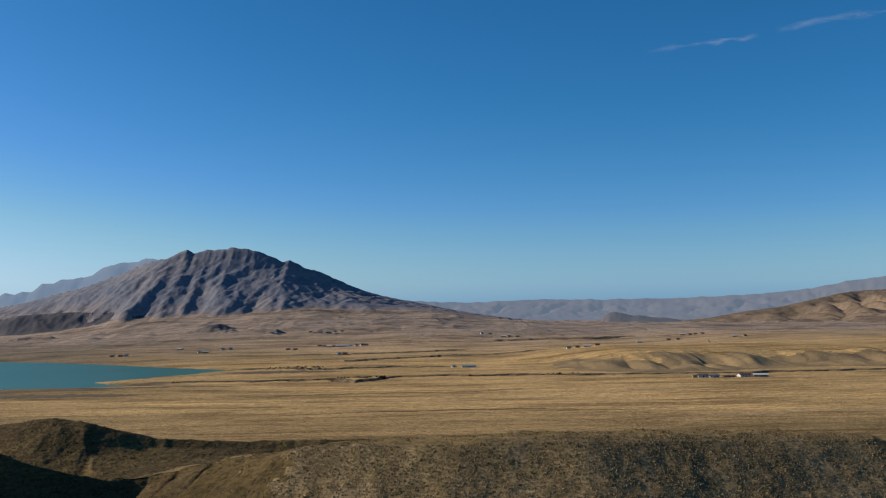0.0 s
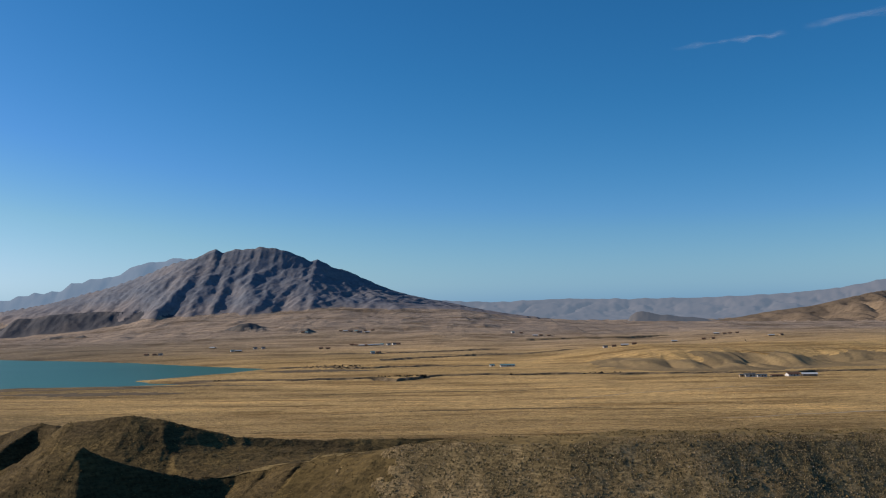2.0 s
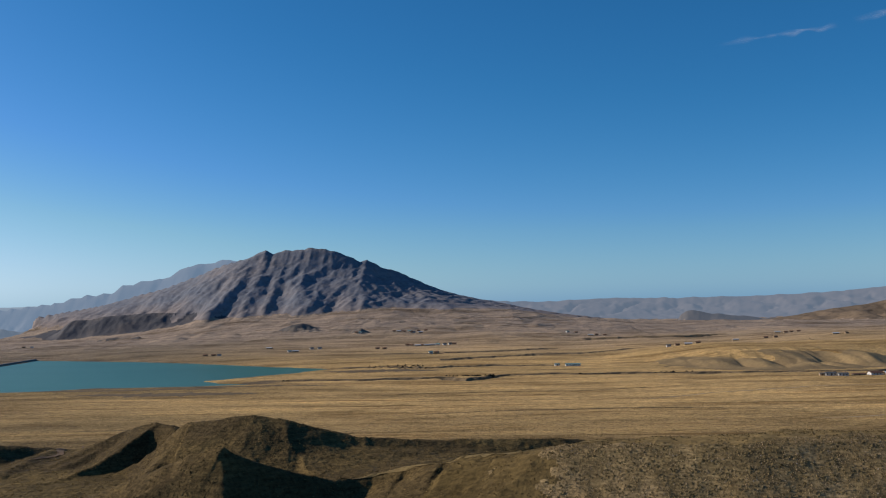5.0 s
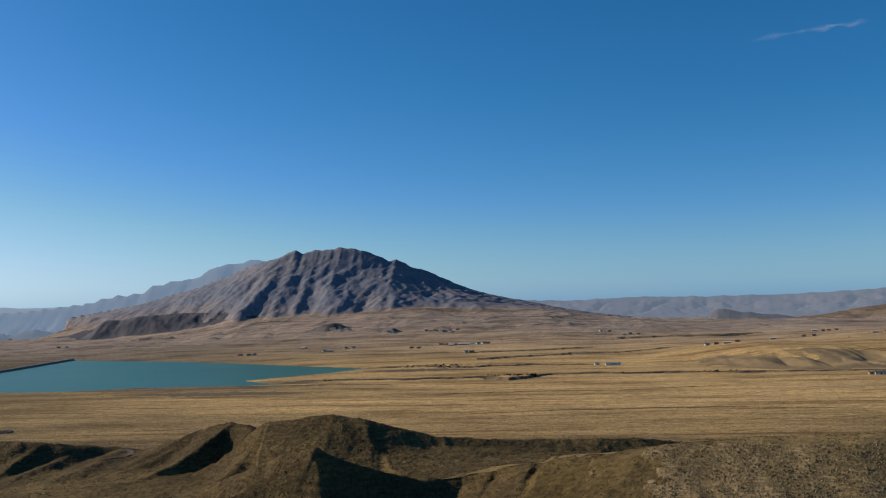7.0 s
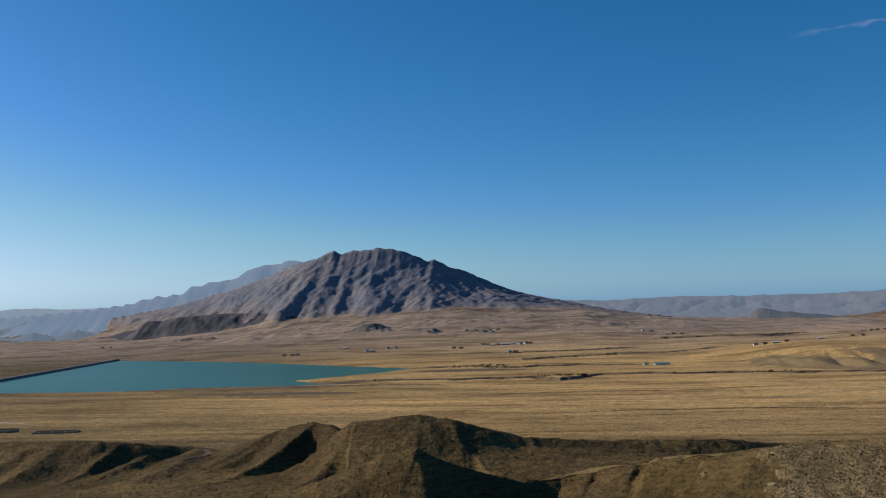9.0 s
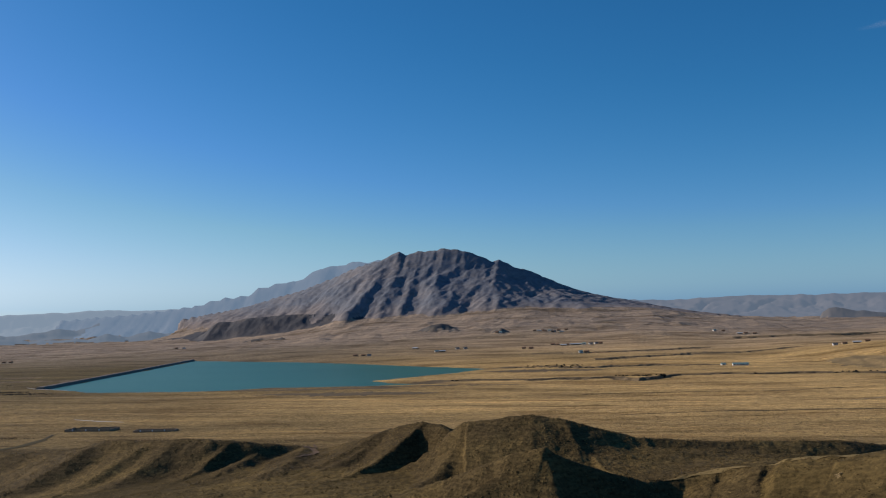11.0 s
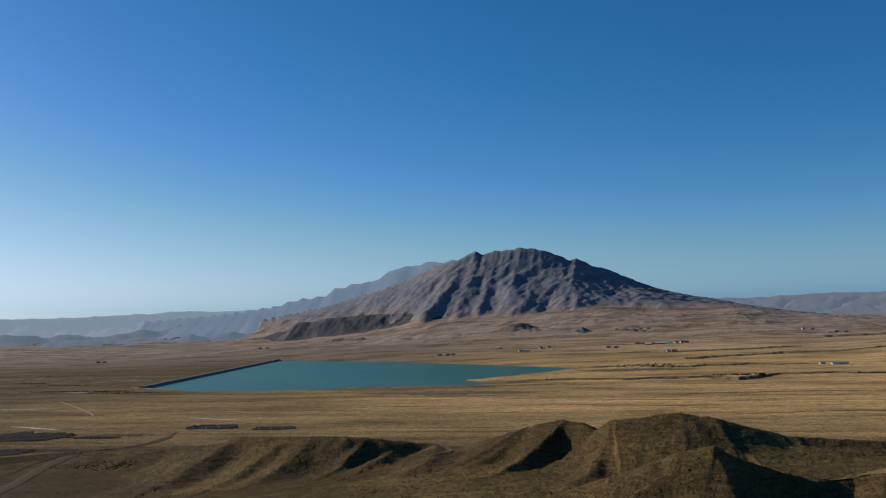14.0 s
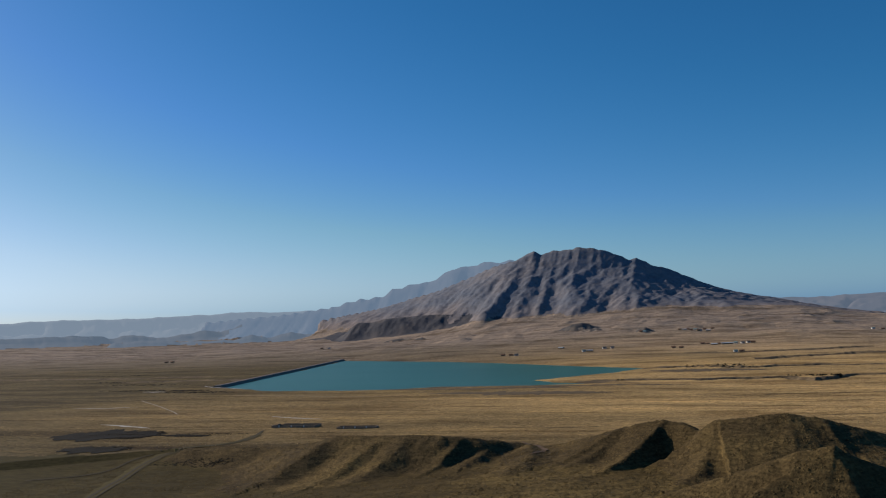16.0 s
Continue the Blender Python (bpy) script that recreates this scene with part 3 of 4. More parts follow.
def massif(x, y):
    """The bare mountain before the rain has cut it: a skyline, a concave front, and spurs that fan out from the summit."""
    d = 2784 + 0.37 * np.maximum(-784 - x, 0) + 12 * fbm(x / 160, x * 0 + 3.3, 2, 202) - y
    lean = np.interp(x + 0.5 * d, [-1100, -760, -560, -430, -250, 0], [1.25, 1.15, 0.85, 0.45, 0.10, -0.25])
    crest = np.interp(x, CREST_X, CREST_Z, left=-60, right=-60) + 2.0 * fbm(x / 22, y / 400, 3, 201)
    # the skyline's small notches fade out down the front
    broad = sum(np.interp(x + o, CREST_X, CREST_Z, left=-60, right=-60) for o in range(-120, 121, 30)) / 9
    near_top = np.exp(-np.maximum(d, 0) / 45)
    top = crest * near_top + broad * (1 - near_top)
    ground = np.minimum(plain_height(x, y), top)
    apron = np.interp(x, [-1500, -1000, -820, -560], [0.6, 0.5, 0.42, 0.20])
    ground = ground + apron * (top - ground) * np.clip((580 - d) / 450, 0, 1) ** 2.0 * (1 + 0.25 * fbm(x / 90, y / 140, 4, 213))
    foot = ground - 4
    ends = np.maximum(345 - 0.2 * np.maximum(-784 - x, 0), 190) * (1 + 0.22 * fbm(x / 120, y / 300 + 1.7, 3, 208))
    t = np.clip(d / ends, 0, 1.2)
    tall = np.clip(top - foot, 0, 400)
    body = foot + tall * np.clip(1 - t, -0.2, 1) * (1 - 0.20 * np.sin(np.pi * np.clip(t, 0, 1)))
    warp = 34 * fbm(x / 190, y / 190, 4, 203)
    for lam, high, k in ((190, 5.0, 0), (82, 3.4, 1), (34, 1.2, 2)):
        u = (x + lean * d + warp * (1 + 0.35 * k)) / lam + 0.35 * grad_noise(x / (2.2 * lam), y / (2.2 * lam), 211 + k)
        rid = np.abs(2 * (u % 1) - 1)
        vary = np.clip(0.75 + 0.9 * grad_noise(u * 0 + np.floor(u) * 0.37, y / 170, 221 + k), 0.25, 1.3)
        body = body + high * np.minimum(tall / 190, 1) * vary * (rid - 0.55) * smooth(t, 0.02, 0.30 - 0.08 * k) * smooth(t, 1.15, 0.86)
    return np.where(d > 0, body, top + d * 0.5), ground


def rain(h, drops, steps, seed):
    """Drops run down a grid of heights, take soil where it is steep and leave it where it is flat."""
    gen = np.random.default_rng(seed)
    ny, nx = h.shape
    for _ in range(drops // 2500):
        px, py = gen.uniform(1, nx - 3, 2500), gen.uniform(1, ny - 3, 2500)
        vx, vy, load, pace, wet = [np.zeros(2500) + v for v in (0, 0, 0, 1.0, 1.0)]
        for _ in range(steps):
            i, j = px.astype(int), py.astype(int)
            fx, fy = px - i, py - j
            a, b2, c2, e = h[j, i], h[j, i + 1], h[j + 1, i], h[j + 1, i + 1]
            here = (a * (1 - fx) + b2 * fx) * (1 - fy) + (c2 * (1 - fx) + e * fx) * fy
            gx2, gy2 = (b2 - a) * (1 - fy) + (e - c2) * fy, (c2 - a) * (1 - fx) + (e - b2) * fx
            vx, vy = 0.35 * vx - 0.65 * gx2, 0.35 * vy - 0.65 * gy2
            size = np.hypot(vx, vy) + 1e-6
            vx, vy = vx / size, vy / size
            qx, qy = np.clip(px + vx, 1, nx - 3), np.clip(py + vy, 1, ny - 3)
            k, m = qx.astype(int), qy.astype(int)
            gx3, gy3 = qx - k, qy - m
            there = (h[m, k] * (1 - gx3) + h[m, k + 1] * gx3) * (1 - gy3) + (h[m + 1, k] * (1 - gx3) + h[m + 1, k + 1] * gx3) * gy3
            drop = here - there
            room = np.maximum(drop, 0.02) * pace * wet * 3.0
            take = np.where(drop < 0, -np.minimum(load, -drop), np.where(load > room, -(load - room) * 0.25, np.minimum((room - load) * 0.22, drop * 0.5)))
            take = take * 0.5
            load = load + take
            for jj, ii, w in ((j, i, (1 - fx) * (1 - fy)), (j, i + 1, fx * (1 - fy)), (j + 1, i, (1 - fx) * fy), (j + 1, i + 1, fx * fy)):
                np.add.at(h, (jj, ii), -take * w)
            pace = np.sqrt(np.maximum(pace * pace + drop * 2, 0.05))
            wet = wet * 0.97
            px, py = qx, qy
    return h


# the gullies that the rain has cut into the mountain, on a grid of 7 m
RAIN_X, RAIN_Y, RAIN_STEP = -1700.0, 2120.0, 7.0
form_x, form_y = np.meshgrid(RAIN_X + RAIN_STEP * np.arange(303), RAIN_Y + RAIN_STEP * np.arange(140))
form = massif(form_x, form_y)[0] / RAIN_STEP
worn = rain(form.copy(), 60000, 45, 9)
gully = np.clip((worn - form) * RAIN_STEP, -16, 7)
gully = 0.5 * gully + 0.125 * (np.roll(gully, 1, 0) + np.roll(gully, -1, 0) + np.roll(gully, 1, 1) + np.roll(gully, -1, 1))


def gullies(x, y):
    px, py = np.clip((x - RAIN_X) / RAIN_STEP, 0, 301.99), np.clip((y - RAIN_Y) / RAIN_STEP, 0, 138.99)
    i, j = px.astype(int), py.astype(int)
    fx, fy = px - i, py - j
    deep = (gully[j, i] * (1 - fx) + gully[j, i + 1] * fx) * (1 - fy) + (gully[j + 1, i] * (1 - fx) + gully[j + 1, i + 1] * fx) * fy
    return deep * smooth(px, 0, 12) * smooth(px, 302, 290) * smooth(py, 0, 10)


# knolls at the mountain's foot: x, y, top, half length, half breadth
KNOLLS = [(-327, 1990, 43, 30, 10), (-479, 2120, 57, 44, 12), (-440, 2075, 43, 50, 10), (-440, 1915, 27, 50, 10), (-370, 2010, 35, 40, 10), (-961, 2280, 31, 95, 14), (-905, 2260, 33, 30, 12),
          (-225, 2045, 37, 28, 12), (-60, 2060, 38, 22, 10), (-130, 2190, 52, 28, 14), (10, 2260, 60, 30, 14), (330, 2900, 50, 60, 22), (-1250, 2650, 22, 120, 18)]
# the dark flat-topped ridge beside the mountain
BENCH = [(-1310, 2625, 26), (-1262, 2610, 48), (-1215, 2600, 76), (-1170, 2594, 76), (-1130, 2590, 84), (-1065, 2580, 88), (-965, 2570, 92), (-932, 2565, 90), (-880, 2550, 82), (-832, 2540, 92), (-750, 2530, 100), (-640, 2520, 70)]
# the valley-side hills: x and height along y = 3200
SIDE_X = [480, 643, 797, 932, 1029, 1184, 1282, 1379, 1457, 1560, 2000, 2600]
SIDE_Z = [5, 18, 24, 42, 58, 77, 100, 118, 128, 131, 150, 160]

CENTRE = (-70.0, -40.0)


def bearing(x, y):
    return np.degrees(np.arctan2(CENTRE[0] - x, y - CENTRE[1]))


# far ranges by bearing (degrees to the left) at a distance: height
RANGES = [
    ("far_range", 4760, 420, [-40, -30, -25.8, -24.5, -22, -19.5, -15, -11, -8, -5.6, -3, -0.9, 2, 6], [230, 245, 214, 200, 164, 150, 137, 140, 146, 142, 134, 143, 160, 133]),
    ("far_plateau", 4740, 210, [20, 22, 25, 28, 29.5, 31, 33, 36, 39, 42, 46, 60], [190, 170, 155, 148, 158, 150, 146, 138, 140, 134, 130, 120]),
    ("far_bench", 4250, 95, [26, 29, 30, 31, 32, 33, 34.5, 36, 37, 37.5, 39, 41, 44, 52], [50, 72, 84, 66, 74, 62, 50, 66, 52, 62, 70, 62, 66, 60]),
    ("far_mesa", 3900, 130, [37.2, 37.8, 38.6, 40, 43, 55], [0, 40, 62, 66, 64, 60]),
    ("low_hills", 3500, 60, [22.3, 23.2, 24.4, 25.3, 26.4, 27.2, 28.5, 29.4, 30.5, 33.4, 35, 37, 38], [10, 50, 40, 58, 44, 56, 38, 50, 34, 34, 42, 38, 0]),
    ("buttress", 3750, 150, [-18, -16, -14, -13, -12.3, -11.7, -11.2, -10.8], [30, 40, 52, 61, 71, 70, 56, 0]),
]


def land(x, y):
    """Height and the label of what stands there (0 the ground)."""
    z = plain_height(x, y)
    label = np.zeros(x.shape, int)
    r = np.hypot(x - CENTRE[0], y - CENTRE[1])
    near = (r < 560) & (y > 20)
    if near.any():
        px, py = x[near], y[near]
        swell, hills, rough, scrubby = near_heights(px, py)
        base = z[near] + swell
        tops = np.stack(list(hills.values()))
        h = base
        for one in tops:
            h = soft_max(h, one, 3.0)
        hilly = smooth(h - z[near], 0.5, 5)
        lab = np.where(tops.max(0) > base - 0.8, tops.argmax(0) + 1, 0)
        lab = np.where((lab == 1) & ~scrubby, 16, lab)
        lab = np.where((lab == 0) & (np.abs(swell) > 1.0), 16, lab)
        z[near] = h + rough * hilly * np.where(lab == 1, 0.4, 1.0)
        label[near] = lab

    def put(m, h, number, blend):
        old = z[m]
        z[m] = soft_max(old, h, blend)
        label[m] = np.where(h > old + (6.0 if number == 11 else 1.8 if number in (8, 12) else -4.0 if number in (13, 14, 15, 19) else 0), number, label[m])

    open_ground = (label == 0) & (x > -520) & (x < 320) & (y > 60) & (y < 372 + 30 * fbm(x / 60, y / 60, 3, 150))
    label[open_ground] = 16
    front = terrace_front(x, y)
    face = (x > 150 + 30 * fbm(x / 40, y / 40, 3, 161)) & (x < 900) & (y > front - 4) & (y < front + 140 + 80 * fbm(x / 40, y / 90, 3, 160))
    label[face] = 17
    near = (y > 820) & (y < 1950) & (np.abs(x) < 1400)
    if near.any():
        lab = label[near]
        for line, depth, wide in CUTS:
            d, along = cut_way(x[near], y[near], line)
            lab[(d < 1.3 * wide) & (along > 12)] = 18
        label[near] = lab

    far = (y > 1900) & (r > 1800)
    if far.any():
        px, py = x[far], y[far]
        put(far, flank(px, py, REAR_X, REAR_Z, 3700, np.interp(px, [-2400, -1500, -1000], [260, 420, 650]), 0.2, 301, 190, 0.10)[0], 8, 8)
        h = np.full(px.shape, -99.0)
        d, side, along, top = nearest(px, py + 14 * fbm(px / 60, py / 60, 3, 410), BENCH)
        h = np.where(side > 0, top - 0.7 * np.maximum(d - 4, 0), top - 0.10 * d - 0.3 * np.maximum(d - 90, 0))
        put(far, h, 9, 4)
        h, fan = massif(px, py)
        crag = np.abs(fbm((px + 0.6 * (2784 - py)) / 85, py / 120, 5, 206, 0.55))
        h = h + 0.22 * gullies(px, py) - 8.5 * (crag - 0.2) * smooth(py, 2800, 2740) * smooth(h - fan, 0, 25)
        z[far] = soft_max(z[far], fan, 5.0)
        put(far, h, 7, 8)
        h = np.interp(px, SIDE_X, SIDE_Z, left=-60)
        d = 3200 - py + 90 * fbm(px / 300, py / 300, 3, 500)
        fold = np.abs(grad_noise(px / 170 + d / 500, py / 700, 510)) + 0.4 * np.abs(grad_noise(px / 70 - d / 300, py / 260, 511))
        h = np.where(d > 0, h * np.exp(-(np.maximum(d, 0) / 980) ** 1.3), h + d * 0.22) * (1 - 1.3 * np.clip(0.40 - fold, 0, 0.42) * smooth(d, -20, 160)) + 6
        h = np.where(px < 480, -60, h)
        put(far, h, 10, 8)
        for k, (kx, ky, top, a, bb) in enumerate(KNOLLS):
            m = far & (np.abs(x - kx) < 3 * a) & (np.abs(y - ky) < 4 * bb + 30)
            if m.any():
                e = np.hypot((x[m] - kx) / a, (y[m] - ky) / (1.7 * bb)) + 0.3 * fbm(x[m] / 30, y[m] / 30, 3, 600 + k)
                put(m, top - 14 * np.maximum(e, 0) ** 1.3, 20 + k, 3)
    phi = bearing(x, y)
    for k, (name, dist, wide, angles, heights) in enumerate(RANGES):
        m = (r > dist - 3 * wide) & (phi > min(angles) - 3) & (phi < max(angles) + 3)
        if m.any():
            a = phi[m] + 0.25 * fbm(phi[m] * 1.5, r[m] / 400, 3, 700 + k)
            top = np.interp(a, angles, heights, left=-40, right=-40) + 6 * fbm(phi[m] * 1.3, r[m] / 900, 2, 720 + k)
            e = (dist - r[m]) / wide
            slope = np.where(e > 0, top * np.exp(-np.maximum(e, 0) ** 1.4) * (1 - 0.25 * np.clip(0.5 - 1.6 * np.abs(fbm(x[m] / 300, y[m] / 300, 4, 740 + k)), 0, 1) * 1.5 * smooth(e, 0.03, 0.4)), top)
            if k in (2, 3, 4, 5):
                slope = np.where(e < 0, top * np.exp(-np.maximum(-e, 0) ** 1.4), slope)
            put(m, slope, (11, 12, 13, 14, 19, 15)[k], 6)
    label[(label == 0) & (x < -1050) & (y > 2400) & (z > 62)] = 7
    label[(label == 0) & (r > 2900) & (x < -1650) & (z > 46)] = 13
    return z, label


# ---------------------------------------------------------------- the ground, one sheet out to the horizon, cut into its hills
def steps(parts):
    out = []
    for lo, hi, ratio in parts:
        n = max(1, int(math.log(hi / lo) / ratio))
        out += list(lo * (hi / lo) ** (np.arange(n) / n))
    return np.array(out + [parts[-1][1]])


radii = steps([(0.5, 20, 0.3), (20, 165, 0.05), (165, 430, 0.0042), (430, 820, 0.008), (820, 1260, 0.0034), (1260, 1900, 0.0075), (1900, 2900, 0.0032), (2900, 4600, 0.0062), (4600, 4960, 0.004)])
turns = np.concatenate([np.arange(-180, -38, 4.0), np.arange(-38, 51, 0.068), np.arange(51, 180.1, 4.0)])
turns[-1] = 180.0
rr, aa = np.meshgrid(radii, np.radians(turns), indexing="ij")
gx, gy = CENTRE[0] - rr * np.sin(aa), CENTRE[1] + rr * np.cos(aa)
gz, glabel = land(gx, gy)
sx, sy, sz = [np.gradient(g, axis=1) for g in (gx, gy, gz)]
tx, ty, tz = [np.gradient(g, axis=0) for g in (gx, gy, gz)]
nx, ny, nz = ty * sz - tz * sy, tz * sx - tx * sz, tx * sy - ty * sx
size = np.sqrt(nx * nx + ny * ny + nz * nz) * np.where(nz < 0, -1, 1) + 1e-9
normals = np.stack([nx / size, ny / size, nz / size], -1).reshape(-1, 3)
places = np.stack([gx, gy, gz], -1).reshape(-1, 3)
rows, cols = gx.shape
index = np.arange(rows * cols).reshape(rows, cols)
quads = np.stack([index[:-1, :-1], index[:-1, 1:], index[1:, 1:], index[1:, :-1]], -1).reshape(-1, 4)[:, ::-1]
quad_label = glabel[:-1, :-1].reshape(-1)


def sheet(name, picked, mat):
    used, inverse = np.unique(quads[picked], return_inverse=True)
    faces = inverse.reshape(-1, 4)
    me = bpy.data.meshes.new(name)
    me.vertices.add(len(used))
    me.vertices.foreach_set("co", places[used].astype(np.float32).ravel())
    me.loops.add(faces.size)
    me.loops.foreach_set("vertex_index", faces.astype(np.int32).ravel())
    me.polygons.add(len(faces))
    me.polygons.foreach_set("loop_start", np.arange(0, faces.size, 4, dtype=np.int32))
    me.update(calc_edges=True)
    me.polygons.foreach_set("use_smooth", np.ones(len(faces), bool))
    me.normals_split_custom_set_from_vertices(normals[used])
    me.materials.append(mat)
    return new(name, me)


LAND = [
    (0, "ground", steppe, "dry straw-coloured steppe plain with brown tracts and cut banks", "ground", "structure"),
    (1, "bluff", scrub, "steep gullied bluff with grey-brown scrub and tussocks", "hill", ""),
    (2, "grass_ledge", hill_turf, "sunlit grassy ledge with shallow dark hollows below it", "hill", ""),
    (3, "hill", hill_turf, "sharp-crested brown grassy hill with one deeply shaded flank", "hill", ""),
    (4, "hill", hill_turf, "round-topped olive-brown grassy hill above the plain", "hill", ""),
    (5, "hill", hill_turf, "grassy brown spur with a shaded gully running off the plain", "hill", ""),
    (6, "hill", hill_turf, "low scalloped brown hills with eroded hollows at the plain's edge", "hill", ""),
    (7, "mountain", slate, "broad bare slate-grey mountain with many eroded spurs and gullies", "mountain", ""),
    (8, "backdrop_ridge", ridge_haze, "hazy blue-grey ridge rising behind the bare mountain", "mountain", "structure"),
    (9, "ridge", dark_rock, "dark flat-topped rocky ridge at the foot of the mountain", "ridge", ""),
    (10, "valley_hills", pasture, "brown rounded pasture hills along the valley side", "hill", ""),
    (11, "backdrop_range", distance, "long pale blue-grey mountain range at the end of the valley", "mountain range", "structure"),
    (12, "backdrop_plateau", pale_haze, "long pale flat plateau on the hazy horizon", "plateau", "structure"),
    (13, "backdrop_bench", dark_haze, "low blue-grey hills below the hazy plateau", "hills", "structure"),
    (14, "backdrop_mesa", dark_haze, "dark flat-topped mesa far out on the plain", "mesa", "structure"),
    (19, "backdrop_hills", dark_haze, "broken line of low dark hills out on the plain", "hills", "structure"),
    (15, "backdrop_buttress", buttress_haze, "dark rocky buttress far off at the mouth of the valley", "hill", "structure"),
]
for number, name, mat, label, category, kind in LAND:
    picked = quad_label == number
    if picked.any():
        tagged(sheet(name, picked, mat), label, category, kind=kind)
tagged(sheet("eroded_bank", quad_label == 17, bank_turf), "gullied grey-brown earth bank along the edge of a terrace", "bank")
tagged(sheet("stream_bed", quad_label == 18, bare_soil), "dark winding stream cuts with steep earth banks", "stream bed", kind="structure")
tagged(sheet("hillside", quad_label == 16, slope_turf), "rolling olive-brown pasture slope between the hills", "hillside", kind="structure")
for k in range(len(KNOLLS)):
    picked = quad_label == 20 + k
    if picked.any():
        tagged(sheet("knoll", picked, knoll_rock), "small dark rocky knoll on the fan below the mountain", "knoll", "knolls below the mountain")


def land_z(x, y):
    return float(land(np.array([float(x)]), np.array([float(y)]))[0][0])


def part(name, bm, mat, parent=None, label=""):
    me = bpy.data.meshes.new(name)
    bm.to_mesh(me)
    bm.free()
    me.materials.append(mat)
    ob = new(name, me)
    ob.parent = parent
    if label:
        ob["label"] = label
    return ob


# ---------------------------------------------------------------- the reservoir and its dam
bm = bmesh.new()
mid = Vector((-520, 1150, 0))
verts = [bm.verts.new(Vector((x, y, 0)) + (Vector((x, y, 0)) - mid).normalized() * 9) for x, y in LAKE]
face = bm.faces.new(verts)
bmesh.ops.triangulate(bm, faces=[face])
bmesh.ops.recalc_face_normals(bm, faces=bm.faces)
if sum(f.normal.z for f in bm.faces) < 0:
    bmesh.ops.reverse_faces(bm, faces=bm.faces)
tagged(part("water", bm, lake_water), "still turquoise reservoir water held by an earth dam", "lake", kind="structure")


def bank(bm, line, crest, foot, low):
    """A dam of trapezoid section along a line."""
    rings = []
    (ax, ay), (bx, by) = line
    n = 90
    dx, dy = (bx - ax), (by - ay)
    size = math.hypot(dx, dy)
    px, py = -dy / size, dx / size
    for k in range(n + 1):
        t = k / n
        x, y = ax + t * dx, ay + t * dy
        wob = 0.4 * noise.noise(Vector((k * 0.4, 0, 0)))
        ring = []
        for off, z in ((-foot, low), (-crest, 2.9 + wob), (crest, 2.9 + wob), (foot, low)):
            j = 0.5 * noise.noise(Vector((k * 0.7, off, 5)))
            ring.append(bm.verts.new((x + px * (off + j), y + py * (off + j), z)))
        rings.append(ring)
    for a, c in zip(rings, rings[1:]):
        for i in range(3):
            bm.faces.new((a[i], a[i + 1], c[i + 1], c[i]))
    bm.faces.new(rings[0])
    bm.faces.new(rings[-1][::-1])
    bmesh.ops.recalc_face_normals(bm, faces=bm.faces)


bm = bmesh.new()
bank(bm, DAM, 3.0, 10.0, -2.5)
tagged(part("dam", bm, gravel), "long straight dark gravel embankment dam beside the reservoir", "dam")


# ---------------------------------------------------------------- houses
def box(bm, x0, x1, y0, y1, z0, z1):
    v = [bm.verts.new((x, y, z)) for z in (z0, z1) for x, y in ((x0, y0), (x1, y0), (x1, y1), (x0, y1))]
    for f in ((3, 2, 1, 0), (4, 5, 6, 7), (0, 1, 5, 4), (1, 2, 6, 5), (2, 3, 7, 6), (3, 0, 4, 7)):
        bm.faces.new([v[i] for i in f])


def make_house(size, wall_mat, roof_mat, label, category="house", windows=3, chimney=True):
    """A long low farm building: walls with gables, a pitched roof with eaves, door, windows and chimney. It faces -y."""
    length, depth, high, rise = size
    root = new("house" if category == "house" else category.replace(" ", "_"))
    tagged(root, label, category)
    hl, hd = length / 2, depth / 2
    bm = bmesh.new()
    box(bm, -hl, hl, -hd, hd, -0.6, high)
    for x in (-hl, hl):
        a, b2, c2 = bm.verts.new((x, -hd, high)), bm.verts.new((x, hd, high)), bm.verts.new((x, 0, high + rise * 0.96))
        d, e, f = bm.verts.new((x * 0.97, -hd, high)), bm.verts.new((x * 0.97, hd, high)), bm.verts.new((x * 0.97, 0, high + rise * 0.96))
        for q in ((a, b2, c2), (d, f, e), (a, c2, f, d), (c2, b2, e, f)):
            bm.faces.new(q)
    bmesh.ops.recalc_face_normals(bm, faces=bm.faces)
    part("wall", bm, wall_mat, root)
    bm = bmesh.new()
    o, th = 0.45, 0.16
    low = high - rise * o / hd
    ring = [(-hd - o, low), (0, high + rise), (hd + o, low), (hd + o, low + th), (0, high + rise + th), (-hd - o, low + th)]
    ends = [[bm.verts.new((x, y, z)) for y, z in ring] for x in (-hl - o, hl + o)]
    for k in range(6):
        bm.faces.new((ends[0][k], ends[0][(k + 1) % 6], ends[1][(k + 1) % 6], ends[1][k]))
    for e in ends:
        bm.faces.new((e[0], e[1], e[4], e[5]))
        bm.faces.new((e[1], e[2], e[3], e[4]))
    bmesh.ops.recalc_face_normals(bm, faces=bm.faces)
    part("roof", bm, roof_mat, root)
    bm = bmesh.new()
    box(bm, -0.5, 0.5, -hd - 0.06, -hd + 0.02, 0.0, 2.0)
    part("door", bm, old_wood, root)
    for k in range(windows):
        x = -hl + length * (k + 0.5) / windows
        if abs(x) < 1.3:
            x += 1.9
        bm = bmesh.new()
        box(bm, x - 0.55, x + 0.55, -hd - 0.05, -hd + 0.02, 0.9, min(1.8, high - 0.25))
        part("window", bm, dark_glass, root)
    if chimney:
        bm = bmesh.new()
        box(bm, hl * 0.4, hl * 0.4 + 0.6, -0.3, 0.3, high, high + rise + 0.9)
        part("chimney", bm, mud_wall, root)
    return root


